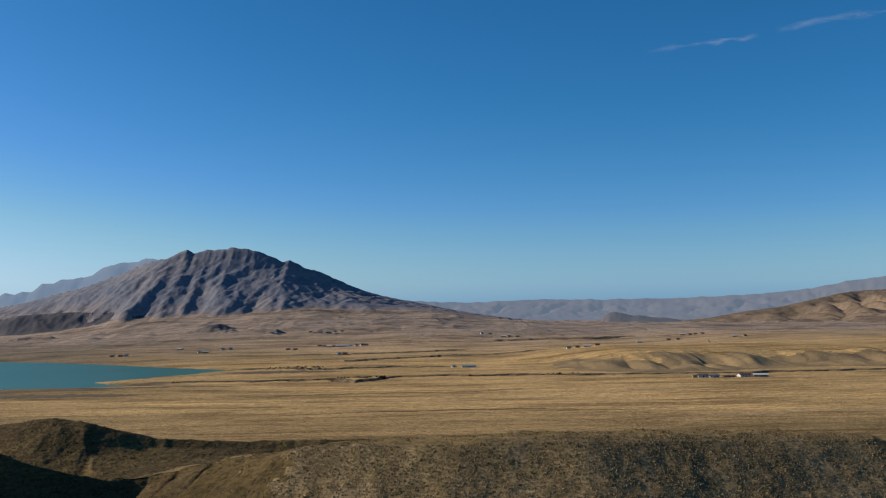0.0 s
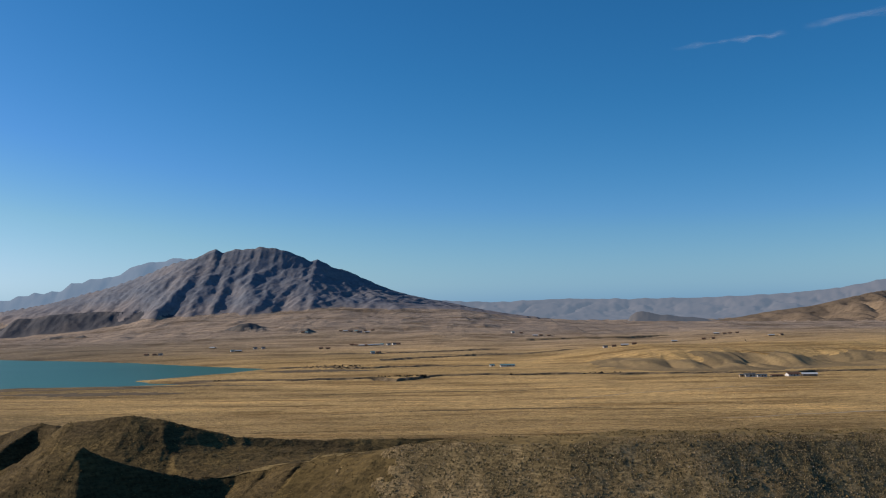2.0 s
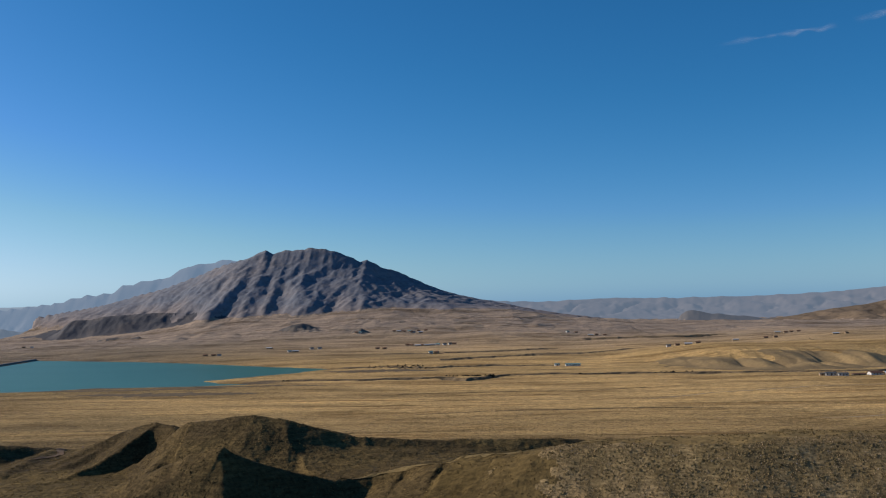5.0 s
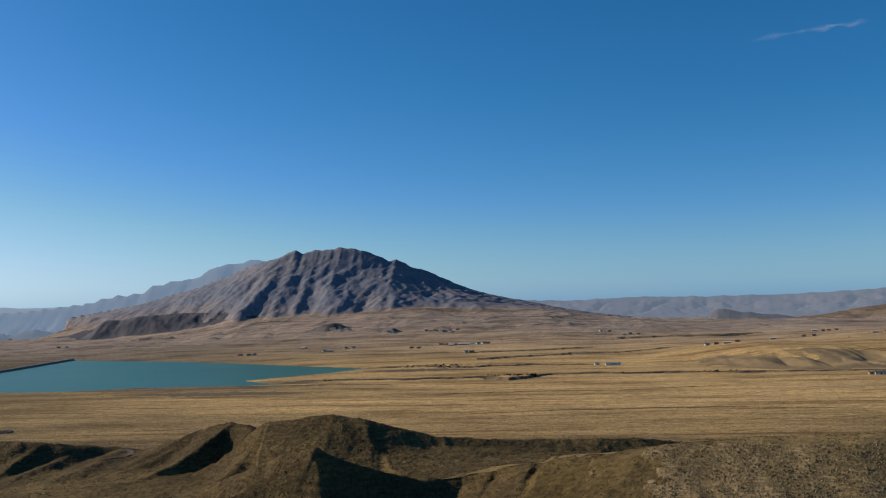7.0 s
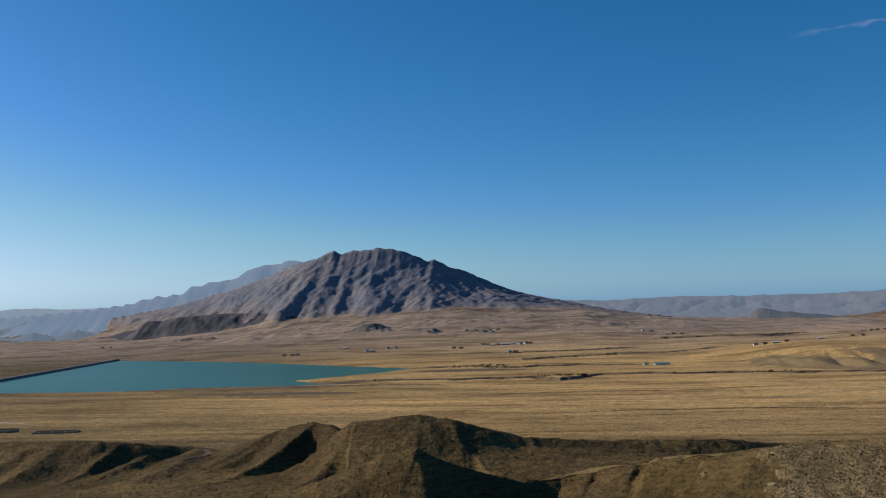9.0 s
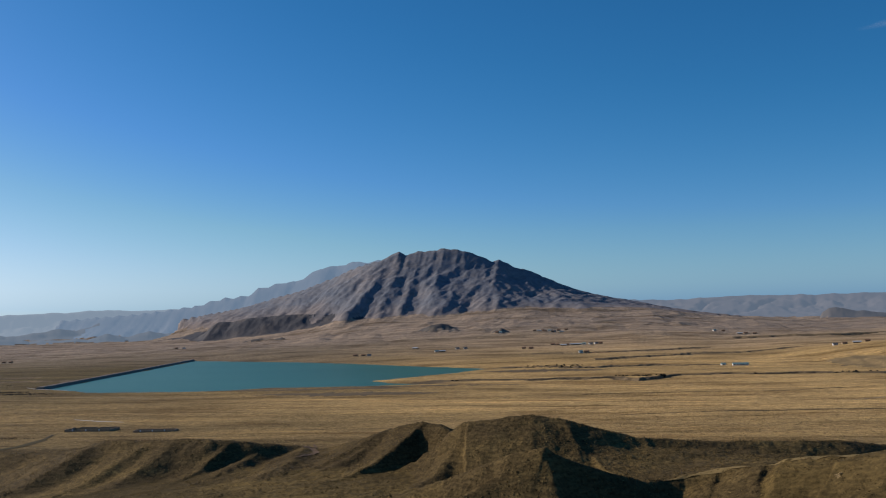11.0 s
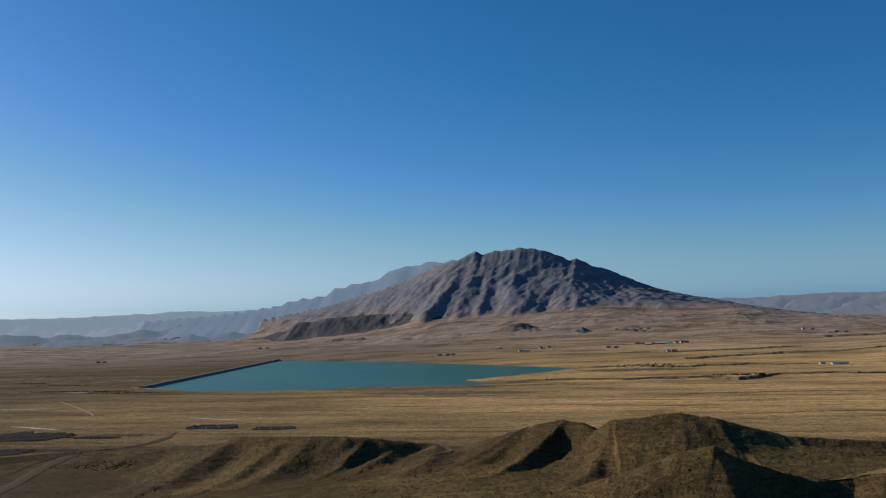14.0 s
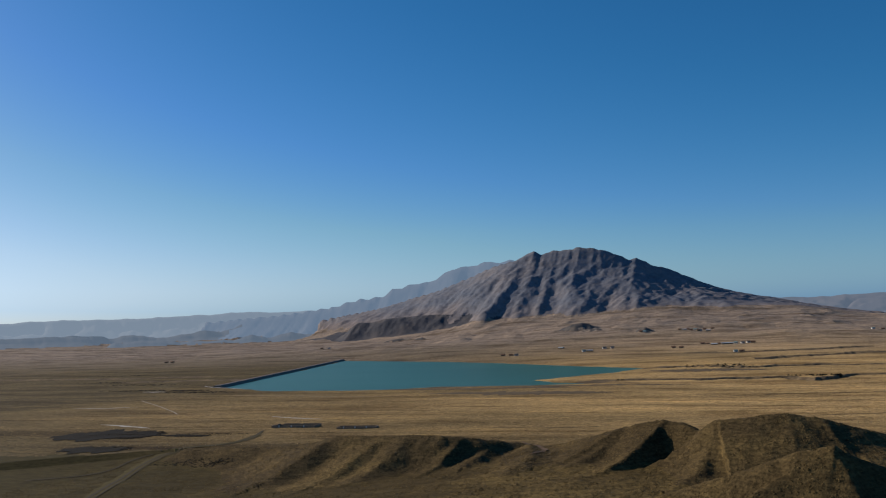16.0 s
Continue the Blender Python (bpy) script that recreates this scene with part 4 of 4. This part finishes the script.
def stand(ob, x, y, turn=0.0, first=True, sink=0.1):
    m = pose(x, y, land_z(x, y) - sink, 0, 0, turn)
    if first:
        ob.matrix_world = m
        return ob
    return copy_thing(ob, m)


# the farm on the plain
stand(make_house((4, 4, 2.0, 0.5), mud_wall, slate_roof, "small dark mud-walled shed at the end of the farm row", "shed", 0, False), 241.5, 865)
stand(make_house((9.5, 5, 2.1, 1.0), whitewash, slate_roof, "long whitewashed farmhouse with a dark slate roof", windows=4), 248.5, 864, 4)
stand(make_house((8.5, 5, 1.8, 0.9), whitewash, slate_roof, "low whitewashed farmhouse with a dark roof beside the larger one", windows=3), 258.5, 861, -3)
stand(make_house((11, 5, 1.4, 0.6), mud_wall, rust_roof, "low brown mud-walled sheep shed with a dull rusty roof", "sheep shed", 0, False), 272, 861, 2)
stand(make_house((12, 6, 2.1, 1.4), whitewash, rust_roof, "broad white barn with a brown rusty roof", "barn", 2, False), 287, 862, 14)
stand(make_house((13, 6, 2.0, 1.1), mud_wall, pale_roof, "long barn with a pale grey-green metal roof", "barn", 3, False), 301, 859, -10)
stand(make_house((17, 6, 1.9, 1.1), whitewash, green_roof, "long white livestock barn with a blue-green metal roof", "barn", 5, False), 42, 1116, 3)
stand(make_house((5, 4, 1.9, 0.9), whitewash, green_roof, "small white house with a green metal roof by the stream", windows=2), 24, 1122, 10)

# scattered farmsteads and villages on the fan
white_house = make_house((6, 4.5, 2.2, 1.1), whitewash, slate_roof, "small whitewashed village house with a grey roof", windows=3)
brown_house = make_house((6.5, 4.5, 2.0, 1.0), mud_wall, rust_roof, "small brown mud-brick village house with a rusty roof", windows=3)
green_house = make_house((6, 4.5, 2.2, 1.1), whitewash, green_roof, "small white village house with a green metal roof", windows=3)
long_barn = make_house((10, 5, 1.9, 0.9), mud_wall, pale_roof, "long low village barn with a pale metal roof", "barn", 4, False)
kinds = [white_house, brown_house, green_house, long_barn]
for ob, group in zip(kinds, ("village houses", "village houses", "village houses", "village barns")):
    ob["group"] = group
rng = random.Random(5)
used = set()


def settle(x, y, n, wide, deep):
    for k in range(n):
        which = rng.choice((0, 1, 1, 2, 1, 3))
        px = x + (k + 0.5 - n / 2) * wide / n + rng.uniform(-3, 3)
        py = y + rng.uniform(-deep, deep)
        stand(kinds[which], px, py, rng.uniform(-25, 25), which not in used)
        used.add(which)


settle(-226, 2010, 11, 66, 34)
settle(-160, 1678, 10, 92, 14)
settle(-126, 1470, 5, 46, 10)
for x, y, n in ((-448, 1670, 1), (-357, 1647, 2), (-388, 1598, 2), (-331, 1978, 2), (110, 1949, 2), (157, 1893, 3), (213, 1338, 4), (495, 1790, 4), (531, 1621, 2),
                (417, 1634, 2), (356, 1625, 1), (-508, 1534, 3), (-1103, 2104, 2), (-237, 1604, 2), (-1240, 1660, 2)):
    settle(x, y, n, 13 * n, 5)


# ---------------------------------------------------------------- roofless folds near the track
def ruin(x, y, length, depth, high, turn, label):
    root = new("sheepfold")
    tagged(root, label, "sheepfold", "folds on the plain")
    gen = random.Random(int(abs(x)))
    hl, hd = length / 2, depth / 2
    for ax, ay, bx, by in ((-hl, -hd, hl, -hd), (hl, -hd, hl, hd), (hl, hd, -hl, hd), (-hl, hd, -hl, -hd)):
        size = math.hypot(bx - ax, by - ay)
        n = max(3, int(size / 1.2))
        dx, dy = (bx - ax) / size, (by - ay) / size
        bm = bmesh.new()
        rings = []
        for k in range(n + 1):
            t = k / n * size
            top = high * gen.uniform(0.9, 1.03) * (0.45 if gen.random() < 0.08 else 1)
            w = 0.35
            rings.append([bm.verts.new((ax + dx * t - dy * o, ay + dy * t + dx * o, z)) for o, z in ((-w, -0.5), (-w * 0.7, top), (w * 0.7, top + 0.05), (w, -0.5))])
        for p, q in zip(rings, rings[1:]):
            for i in range(3):
                bm.faces.new((p[i], p[i + 1], q[i + 1], q[i]))
        bm.faces.new(rings[0])
        bm.faces.new(rings[-1][::-1])
        bmesh.ops.recalc_face_normals(bm, faces=bm.faces)
        part("wall", bm, dark_mud, root)
    for k in range(3):
        bm = bmesh.new()
        cx = -hl + length * (k + 0.6) / 3.4
        box(bm, cx - 0.35, cx + 0.35, -hd - 0.5, -hd - 0.3, 0.3, 1.3)
        part("opening", bm, whitewash, root, "pale patched opening")
    root.matrix_world = pose(x, y, land_z(x, y), 0, 0, turn)


dark_mud = plain_paint("dark_mud", (0.28, 0.20, 0.13))
ruin(-399, 508, 27, 12, 1.3, 4, "long roofless dark mud-brick sheepfold with crumbling walls")
ruin(-357, 503, 23, 8, 0.9, 10, "low roofless dark sheepfold ruin beside the larger one")
ruin(-395, 1010, 14, 6, 1.6, 5, "small dark fold ruin near the lake shore")


# ---------------------------------------------------------------- tracks, pale patches
def ribbon(name, line, wide, mat, label, category, lift=0.16, ragged=0.0, seed=0):
    """A strip of ground that follows the land along a line."""
    xs, ys = [], []
    for (ax, ay), (bx, by) in zip(line, line[1:]):
        n = max(2, int(math.hypot(bx - ax, by - ay) / 2.0))
        for k in range(n):
            xs.append(ax + (bx - ax) * k / n)
            ys.append(ay + (by - ay) * k / n)
    xs, ys = np.array(xs + [line[-1][0]], float), np.array(ys + [line[-1][1]], float)
    soft = np.ones(7) / 7
    if len(xs) > 20:
        xs[3:-3], ys[3:-3] = np.convolve(xs, soft, "valid"), np.convolve(ys, soft, "valid")
    dx, dy = np.gradient(xs), np.gradient(ys)
    size = np.hypot(dx, dy) + 1e-9
    w = wide / 2 * (1 + ragged * fbm(xs / 6, ys / 6, 3, seed))
    if ragged:
        w = w * np.sin(np.pi * np.clip(np.arange(len(xs)) / (len(xs) - 1), 0.02, 0.98)) ** 0.6
    rows2 = []
    bm = bmesh.new()
    for off in (-1, -0.33, 0.33, 1):
        px, py = xs - dy / size * w * off, ys + dx / size * w * off
        pz = land(px, py)[0] + lift
        rows2.append([bm.verts.new(p) for p in zip(px, py, pz)])
    for a, c2 in zip(rows2, rows2[1:]):
        for k in range(len(xs) - 1):
            bm.faces.new((a[k], a[k + 1], c2[k + 1], c2[k]))
    bmesh.ops.recalc_face_normals(bm, faces=bm.faces)
    if sum(f.normal.z for f in bm.faces) < 0:
        bmesh.ops.reverse_faces(bm, faces=bm.faces)
    return tagged(part(name, bm, mat), label, category, kind="structure")


rut = plain_paint("rut", (0.085, 0.07, 0.045), 0.95, 0, 0.5)
verge = plain_paint("verge", (0.108, 0.086, 0.032), 0.95, 0, 0.4)
red_earth = plain_paint("red_earth", (0.17, 0.115, 0.072), 0.95, 0, 0.5)
patch_dark = plain_paint("dark_patch_colour", (0.013, 0.011, 0.007), 0.95, 0, 0.3)
pale_dust = plain_paint("pale_dust", (0.36, 0.30, 0.21), 0.95, 0, 0.4)
TRACK = [(-372, 262), (-387, 299), (-398, 328), (-410, 363), (-416, 393), (-411, 410), (-400, 417), (-396, 435), (-401, 461), (-410, 486)]
ribbon("verge", TRACK, 7.0, verge, "straw-green grass verge along the dirt track", "verge", 0.10, 0.5, 11)
ribbon("track", TRACK, 1.5, rut, "dark double-rutted dirt track across the grass", "track", 0.18)
ribbon("track", [(x + 2.6, y + 0.6) for x, y in TRACK[:9]], 0.9, rut, "dark worn rut beside the dirt track", "track", 0.18)
ribbon("track", [(-440, 325), (-427, 340), (-420, 357), (-424, 381), (-420, 398)], 1.3, rut, "dark side track joining the dirt track", "track", 0.18)
# the ledge's sunlit rim, put into the colour of a dry grass strip
sunlit_strip = plain_paint("sunlit_dry_grass", (0.20, 0.145, 0.063), 0.95, 0, 0.5)
ribbon("sunlit_grass_edge", [(-93, 253), (-84, 257.2), (-75, 257.2), (-64, 249.3), (-57, 245.8), (-50, 242), (-43, 239), (-32, 230), (-19, 228)], 2.8, sunlit_strip, "golden strip of dry grass, coloured as the ledge's sunlit edge", "grass strip", 0.10, 0.7, 131)
ribbon("path", [(-650, 712), (-622, 684), (-589, 651), (-560, 620), (-536, 592)], 1.5, pale_dust, "pale winding foot path worn into the steppe", "path", 0.14)
ribbon("path", [(-244, 440), (-236, 420), (-230, 385), (-222, 368), (-214, 352), (-216, 330)], 3.0, red_earth, "reddish bare dirt gully path down the hillside", "path", 0.16, 0.6, 31)
ribbon("path", [(-275, 502), (-255, 504), (-238, 503), (-216, 508)], 1.6, rut, "thin dark furrow across the straw-coloured plain", "furrow", 0.14)
for k, (line, wide) in enumerate([([(-548, 520), (-530, 515), (-514, 507), (-494, 497)], 4.0), ([(-450, 574), (-428, 561), (-404, 554)], 3.0), ([(-740, 842), (-722, 836), (-704, 832)], 6.0),
                                  ([(-712, 918), (-690, 905), (-664, 896), (-640, 880)], 5.0), ([(-610, 650), (-640, 640), (-668, 642)], 3.0)]):
    ribbon("salt_crust", line, wide, chalk, "pale salt crust on bare ground", "bare ground", 0.14, 1.0, 40 + k)
# flat dark ground patches laid under the shrub thickets
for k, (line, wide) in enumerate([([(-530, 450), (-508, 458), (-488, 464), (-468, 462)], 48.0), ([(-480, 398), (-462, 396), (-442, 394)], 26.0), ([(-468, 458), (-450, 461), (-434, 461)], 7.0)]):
    ribbon("dark_patch", line, wide, patch_dark, "dark ragged ground patch among low shrubs in the steppe", "hollow", 0.26, 1.1, 80 + k)
mud = plain_paint("wet_mud", (0.15, 0.112, 0.066), 0.9, 0, 0.12)
for k, (line, wide) in enumerate([([(-400, 764), (-365, 768), (-325, 762), (-290, 766), (-240, 760)], 34.0), ([(-470, 826), (-430, 828), (-380, 822), (-330, 828), (-285, 824)], 22.0), ([(-380, 892), (-340, 894), (-300, 898), (-262, 903), (-225, 908)], 6.0), ([(-262, 1160), (-225, 1150), (-180, 1140), (-140, 1130)], 22.0),
                                  ([(-590, 838), (-560, 840), (-520, 836)], 4.0), ([(-245, 1075), (-200, 1065), (-150, 1070), (-105, 1060)], 44.0), ([(-325, 858), (-280, 850), (-230, 856), (-180, 850)], 16.0), ([(-350, 870), (-310, 872), (-270, 880), (-230, 884)], 5.0)]):
    ribbon("mud_flat", line, wide, mud, "dark wet mud flat along the reservoir shore", "mud flat", 0.16, 1.0, 120 + k)
# far tracks and dry furrows over the plain
for k, line in enumerate([[(40, 640), (110, 700), (190, 745), (300, 770)], [(-120, 560), (-30, 585), (60, 590), (170, 560)], [(120, 520), (220, 545), (330, 530)], [(-200, 700), (-90, 735), (30, 740), (150, 800)],
                          [(-600, 770), (-520, 760), (-420, 745)], [(150, 1230), (300, 1300), (420, 1420), (470, 1600)]]):
    ribbon("furrow", line, 2.2 + 0.4 * (k % 3), rut if k % 2 else pale_dust, "faint worn furrow across the dry plain", "furrow", 0.16, 0.7, 60 + k)


# ---------------------------------------------------------------- tussocks, shrubs, stones
def island_mat(name, stops, rough=0.9):
    m, nd, ln, b = material(name, rough)
    geo = nd.new("ShaderNodeNewGeometry")
    c = ramp(nd, ln, geo.outputs["Random Per Island"], stops)
    c = mix(nd, ln, 1.0, c, ramp(nd, ln, noise_at(nd, ln, 6.0, (1, 1, 1), 3, 0.7), [(0.35, grey(0.7)), (0.65, grey(1.25))]), "MULTIPLY")
    ln.new(c, b.inputs["Base Color"])
    return m


def clumps(name, pts, radius, height, mat, label, category, sides=5, seed=1, blades=0):
    """Many small ragged tufts in one mesh: each a dome of tilted leaves round a peak."""
    g = np.random.default_rng(seed)
    pts = np.asarray(pts, float)
    n = len(pts)
    pz = land(pts[:, 0], pts[:, 1])[0]
    r = radius * g.uniform(0.55, 1.5, n)
    h = height * g.uniform(0.5, 1.5, n)
    ang = g.uniform(0, 6.283, n)
    verts = np.zeros((n, sides + 2, 3))
    lean = g.normal(0, 0.25, (n, 2)) * r[:, None]
    for k in range(sides):
        a = ang + 6.283 * k / sides
        rk = r * g.uniform(0.6, 1.25, n)
        verts[:, k] = np.stack([pts[:, 0] + np.cos(a) * rk, pts[:, 1] + np.sin(a) * rk, pz - 0.12 + h * g.uniform(0, 0.25, n)], -1)
    verts[:, sides] = np.stack([pts[:, 0] + lean[:, 0], pts[:, 1] + lean[:, 1], pz + h], -1)
    verts[:, sides + 1] = np.stack([pts[:, 0] - lean[:, 0] + 0.3 * r, pts[:, 1] + lean[:, 1] - 0.2 * r, pz + 0.8 * h], -1)
    tri = [(k, (k + 1) % sides, sides if k % 2 else sides + 1) for k in range(sides)] + [(0, sides, sides + 1), (1, sides + 1, sides), (2, sides + 1, sides)]
    faces = (np.arange(n)[:, None, None] * (sides + 2) + np.array(tri)[None]).reshape(-1, 3)
    me = bpy.data.meshes.new(name)
    me.vertices.add(n * (sides + 2))
    me.vertices.foreach_set("co", verts.astype(np.float32).ravel())
    me.loops.add(faces.size)
    me.loops.foreach_set("vertex_index", faces.astype(np.int32).ravel())
    me.polygons.add(len(faces))
    me.polygons.foreach_set("loop_start", np.arange(0, faces.size, 3, dtype=np.int32))
    me.update(calc_edges=True)
    me.materials.append(mat)
    return tagged(new(name, me), label, category, kind="stuff")


def scatter(n, x0, x1, y0, y1, labels, seed, patch=0.0, scale=12.0):
    g = np.random.default_rng(seed)
    x, y = g.uniform(x0, x1, n), g.uniform(y0, y1, n)
    lab = land(x, y)[1]
    keep = np.isin(lab, labels)
    if patch:
        keep &= fbm(x / scale, y / scale, 3, seed) > g.uniform(-0.5, 0.5, n) * 0.5 + patch - 0.3
    return np.stack([x[keep], y[keep]], -1)


bluff_leaf = island_mat("bluff_leaf", [(0.0, (0.15, 0.108, 0.05)), (0.45, (0.225, 0.162, 0.075)), (0.8, (0.29, 0.208, 0.10)), (1.0, (0.38, 0.275, 0.148))])
bluff_shrub = island_mat("bluff_shrub", [(0.0, (0.10, 0.076, 0.036)), (0.5, (0.15, 0.112, 0.05)), (1.0, (0.21, 0.155, 0.072))])
stalk_leaf = island_mat("stalk_leaf", [(0.0, (0.22, 0.16, 0.085)), (0.6, (0.30, 0.22, 0.125)), (1.0, (0.38, 0.285, 0.175))])
hill_leaf = island_mat("hill_leaf", [(0.0, (0.078, 0.055, 0.023)), (0.5, (0.112, 0.078, 0.031)), (0.85, (0.16, 0.112, 0.043)), (1.0, (0.22, 0.152, 0.06))])
straw_leaf = island_mat("straw_leaf", [(0.0, (0.14, 0.105, 0.05)), (0.5, (0.30, 0.21, 0.085)), (1.0, (0.46, 0.32, 0.14))])
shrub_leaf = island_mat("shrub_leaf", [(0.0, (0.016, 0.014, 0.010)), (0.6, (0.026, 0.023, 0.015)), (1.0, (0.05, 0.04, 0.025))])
clumps("tussocks", scatter(85000, -80, 140, 165, 262, [1], 3), 0.18, 0.14, bluff_leaf, "dense grey-brown scrub and dead stalks on the bluff", "scrub", 5, 4)
clumps("shrubs", scatter(26000, -80, 140, 165, 262, [1], 33, 0.28, 4.0), 0.32, 0.24, bluff_shrub, "low dark olive shrubs crowding the bluff face", "shrubs", 6, 34)
clumps("dead_stalks", scatter(26000, -80, 140, 165, 262, [1], 43, 0.36, 5.0), 0.15, 0.24, stalk_leaf, "pale dry stalks in streaks down the bluff", "dry stalks", 5, 44)
clumps("grass_tufts", scatter(150000, -430, 140, 190, 400, [2, 3, 4, 5, 6, 16], 5, 0.22, 9.0), 0.27, 0.13, hill_leaf, "short brown grass tufts over the hills", "grass", 5, 6)
clumps("grass_tufts", scatter(26000, -620, 300, 370, 620, [0], 7, 0.30, 40.0), 0.32, 0.22, straw_leaf, "straw-coloured grass tufts on the plain", "grass", 5, 8)


def thicket(blobs, n, seed):
    g = np.random.default_rng(seed)
    out = []
    for cx, cy, a, bb in blobs:
        p = g.normal(0, 0.55, (n, 2))
        p = p[np.hypot(p[:, 0], p[:, 1]) < 1 + 0.3 * g.random(len(p))]
        out.append(np.stack([cx + p[:, 0] * a, cy + p[:, 1] * bb], -1))
    return np.concatenate(out)


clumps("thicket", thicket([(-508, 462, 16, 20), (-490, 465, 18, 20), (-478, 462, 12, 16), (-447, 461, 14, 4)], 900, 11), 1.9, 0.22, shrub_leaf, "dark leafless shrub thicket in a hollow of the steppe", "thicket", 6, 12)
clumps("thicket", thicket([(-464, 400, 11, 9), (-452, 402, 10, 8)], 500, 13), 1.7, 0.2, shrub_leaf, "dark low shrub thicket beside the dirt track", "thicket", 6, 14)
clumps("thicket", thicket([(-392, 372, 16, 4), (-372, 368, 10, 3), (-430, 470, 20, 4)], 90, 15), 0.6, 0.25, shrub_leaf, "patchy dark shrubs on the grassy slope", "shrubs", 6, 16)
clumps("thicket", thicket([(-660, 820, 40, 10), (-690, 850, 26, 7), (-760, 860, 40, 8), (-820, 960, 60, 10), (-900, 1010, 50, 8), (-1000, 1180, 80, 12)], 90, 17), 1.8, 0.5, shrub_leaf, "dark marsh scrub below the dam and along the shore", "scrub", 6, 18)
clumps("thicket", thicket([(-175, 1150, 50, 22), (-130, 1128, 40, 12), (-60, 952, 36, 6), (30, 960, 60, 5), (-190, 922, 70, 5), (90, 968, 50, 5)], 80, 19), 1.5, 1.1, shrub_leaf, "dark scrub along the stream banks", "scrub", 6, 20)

stone_mat = island_mat("stone", [(0.0, (0.12, 0.10, 0.08)), (1.0, (0.34, 0.29, 0.23))])
clumps("stones", scatter(600, -60, 130, 170, 255, [1], 23), 0.2, 0.14, stone_mat, "loose pale stones on the bluff face", "stones", 6, 24)


# ---------------------------------------------------------------- posts
def post(x, y, high):
    root = new("post")
    tagged(root, "thin weathered wooden post standing in the grass", "post", "posts on the ledge")
    bm = bmesh.new()
    bmesh.ops.create_cone(bm, cap_ends=True, segments=8, radius1=0.11, radius2=0.08, depth=high + 0.5, matrix=Matrix.Translation((0, 0, high / 2 - 0.25)))
    part("shaft", bm, old_wood, root)
    bm = bmesh.new()
    bmesh.ops.create_cone(bm, cap_ends=True, segments=8, radius1=0.10, radius2=0.03, depth=0.18, matrix=Matrix.Translation((0, 0, high + 0.09)))
    part("cap", bm, old_wood, root)
    root.matrix_world = pose(x, y, land_z(x, y), 2, 1, 0)


post(-84, 262, 2.0)
post(-74, 270, 1.8)

# ---------------------------------------------------------------- thin cloud streaks
wisp, nd, ln, b = material("wisp", 1.0)
b.inputs["Base Color"].default_value = (0.85, 0.85, 0.85, 1)
uv = nd.new("ShaderNodeUVMap")
parts2 = nd.new("ShaderNodeSeparateXYZ")
ln.new(uv.outputs["UV"], parts2.inputs[0])
edge = ramp(nd, ln, parts2.outputs["Y"], [(0.0, grey(0)), (0.5, grey(1)), (1.0, grey(0))])
ends2 = ramp(nd, ln, parts2.outputs["X"], [(0.0, grey(0)), (0.35, grey(0.8)), (0.8, grey(1)), (1.0, grey(0))])
shred = ramp(nd, ln, noise_at(nd, ln, 0.006, (1, 1, 2.2), 6, 0.65), [(0.38, grey(0.05)), (0.7, grey(1))])
alpha = mix(nd, ln, 1.0, mix(nd, ln, 1.0, edge, ends2, "MULTIPLY"), shred, "MULTIPLY")
fade = nd.new("ShaderNodeMath")
fade.operation = "MULTIPLY"
fade.inputs[1].default_value = 0.34
ln.new(alpha, fade.inputs[0])
ln.new(fade.outputs[0], b.inputs["Alpha"])


def streak(line, wide, seed):
    bm = bmesh.new()
    lay = bm.loops.layers.uv.new("UVMap")
    n, m2 = 60, 6
    line = np.array(line, float)
    t = np.linspace(0, 1, n + 1)
    key = np.linspace(0, 1, len(line))
    xs, ys, zs = [np.interp(t, key, line[:, k]) for k in range(3)]
    grid = []
    for i in range(n + 1):
        row = []
        for j in range(m2 + 1):
            v = j / m2
            w = wide * (0.7 + 0.6 * noise.noise(Vector((i * 0.13, seed, 0))))
            row.append((bm.verts.new((xs[i], ys[i] + 60 * (v - 0.5), zs[i] + w * (v - 0.5) + 9 * noise.noise(Vector((i * 0.11, seed + 3, 1))))), t[i], v))
        grid.append(row)
    for i in range(n):
        for j in range(m2):
            q = (grid[i][j], grid[i + 1][j], grid[i + 1][j + 1], grid[i][j + 1])
            f = bm.faces.new([p[0] for p in q])
            f.smooth = True
            for loop, p in zip(f.loops, q):
                loop[lay].uv = (p[1], p[2])
    ob = tagged(part("cloud", bm, wisp), "thin white wispy cloud streak high in the blue sky", "cloud", "cloud streaks")
    ob.visible_shadow = False


streak([(1080, 4600, 1362), (1300, 4600, 1395), (1480, 4600, 1415), (1660, 4600, 1440)], 62, 2)
streak([(1730, 4600, 1458), (1850, 4600, 1490), (2060, 4600, 1530), (2340, 4600, 1560), (2500, 4600, 1590)], 80, 7)
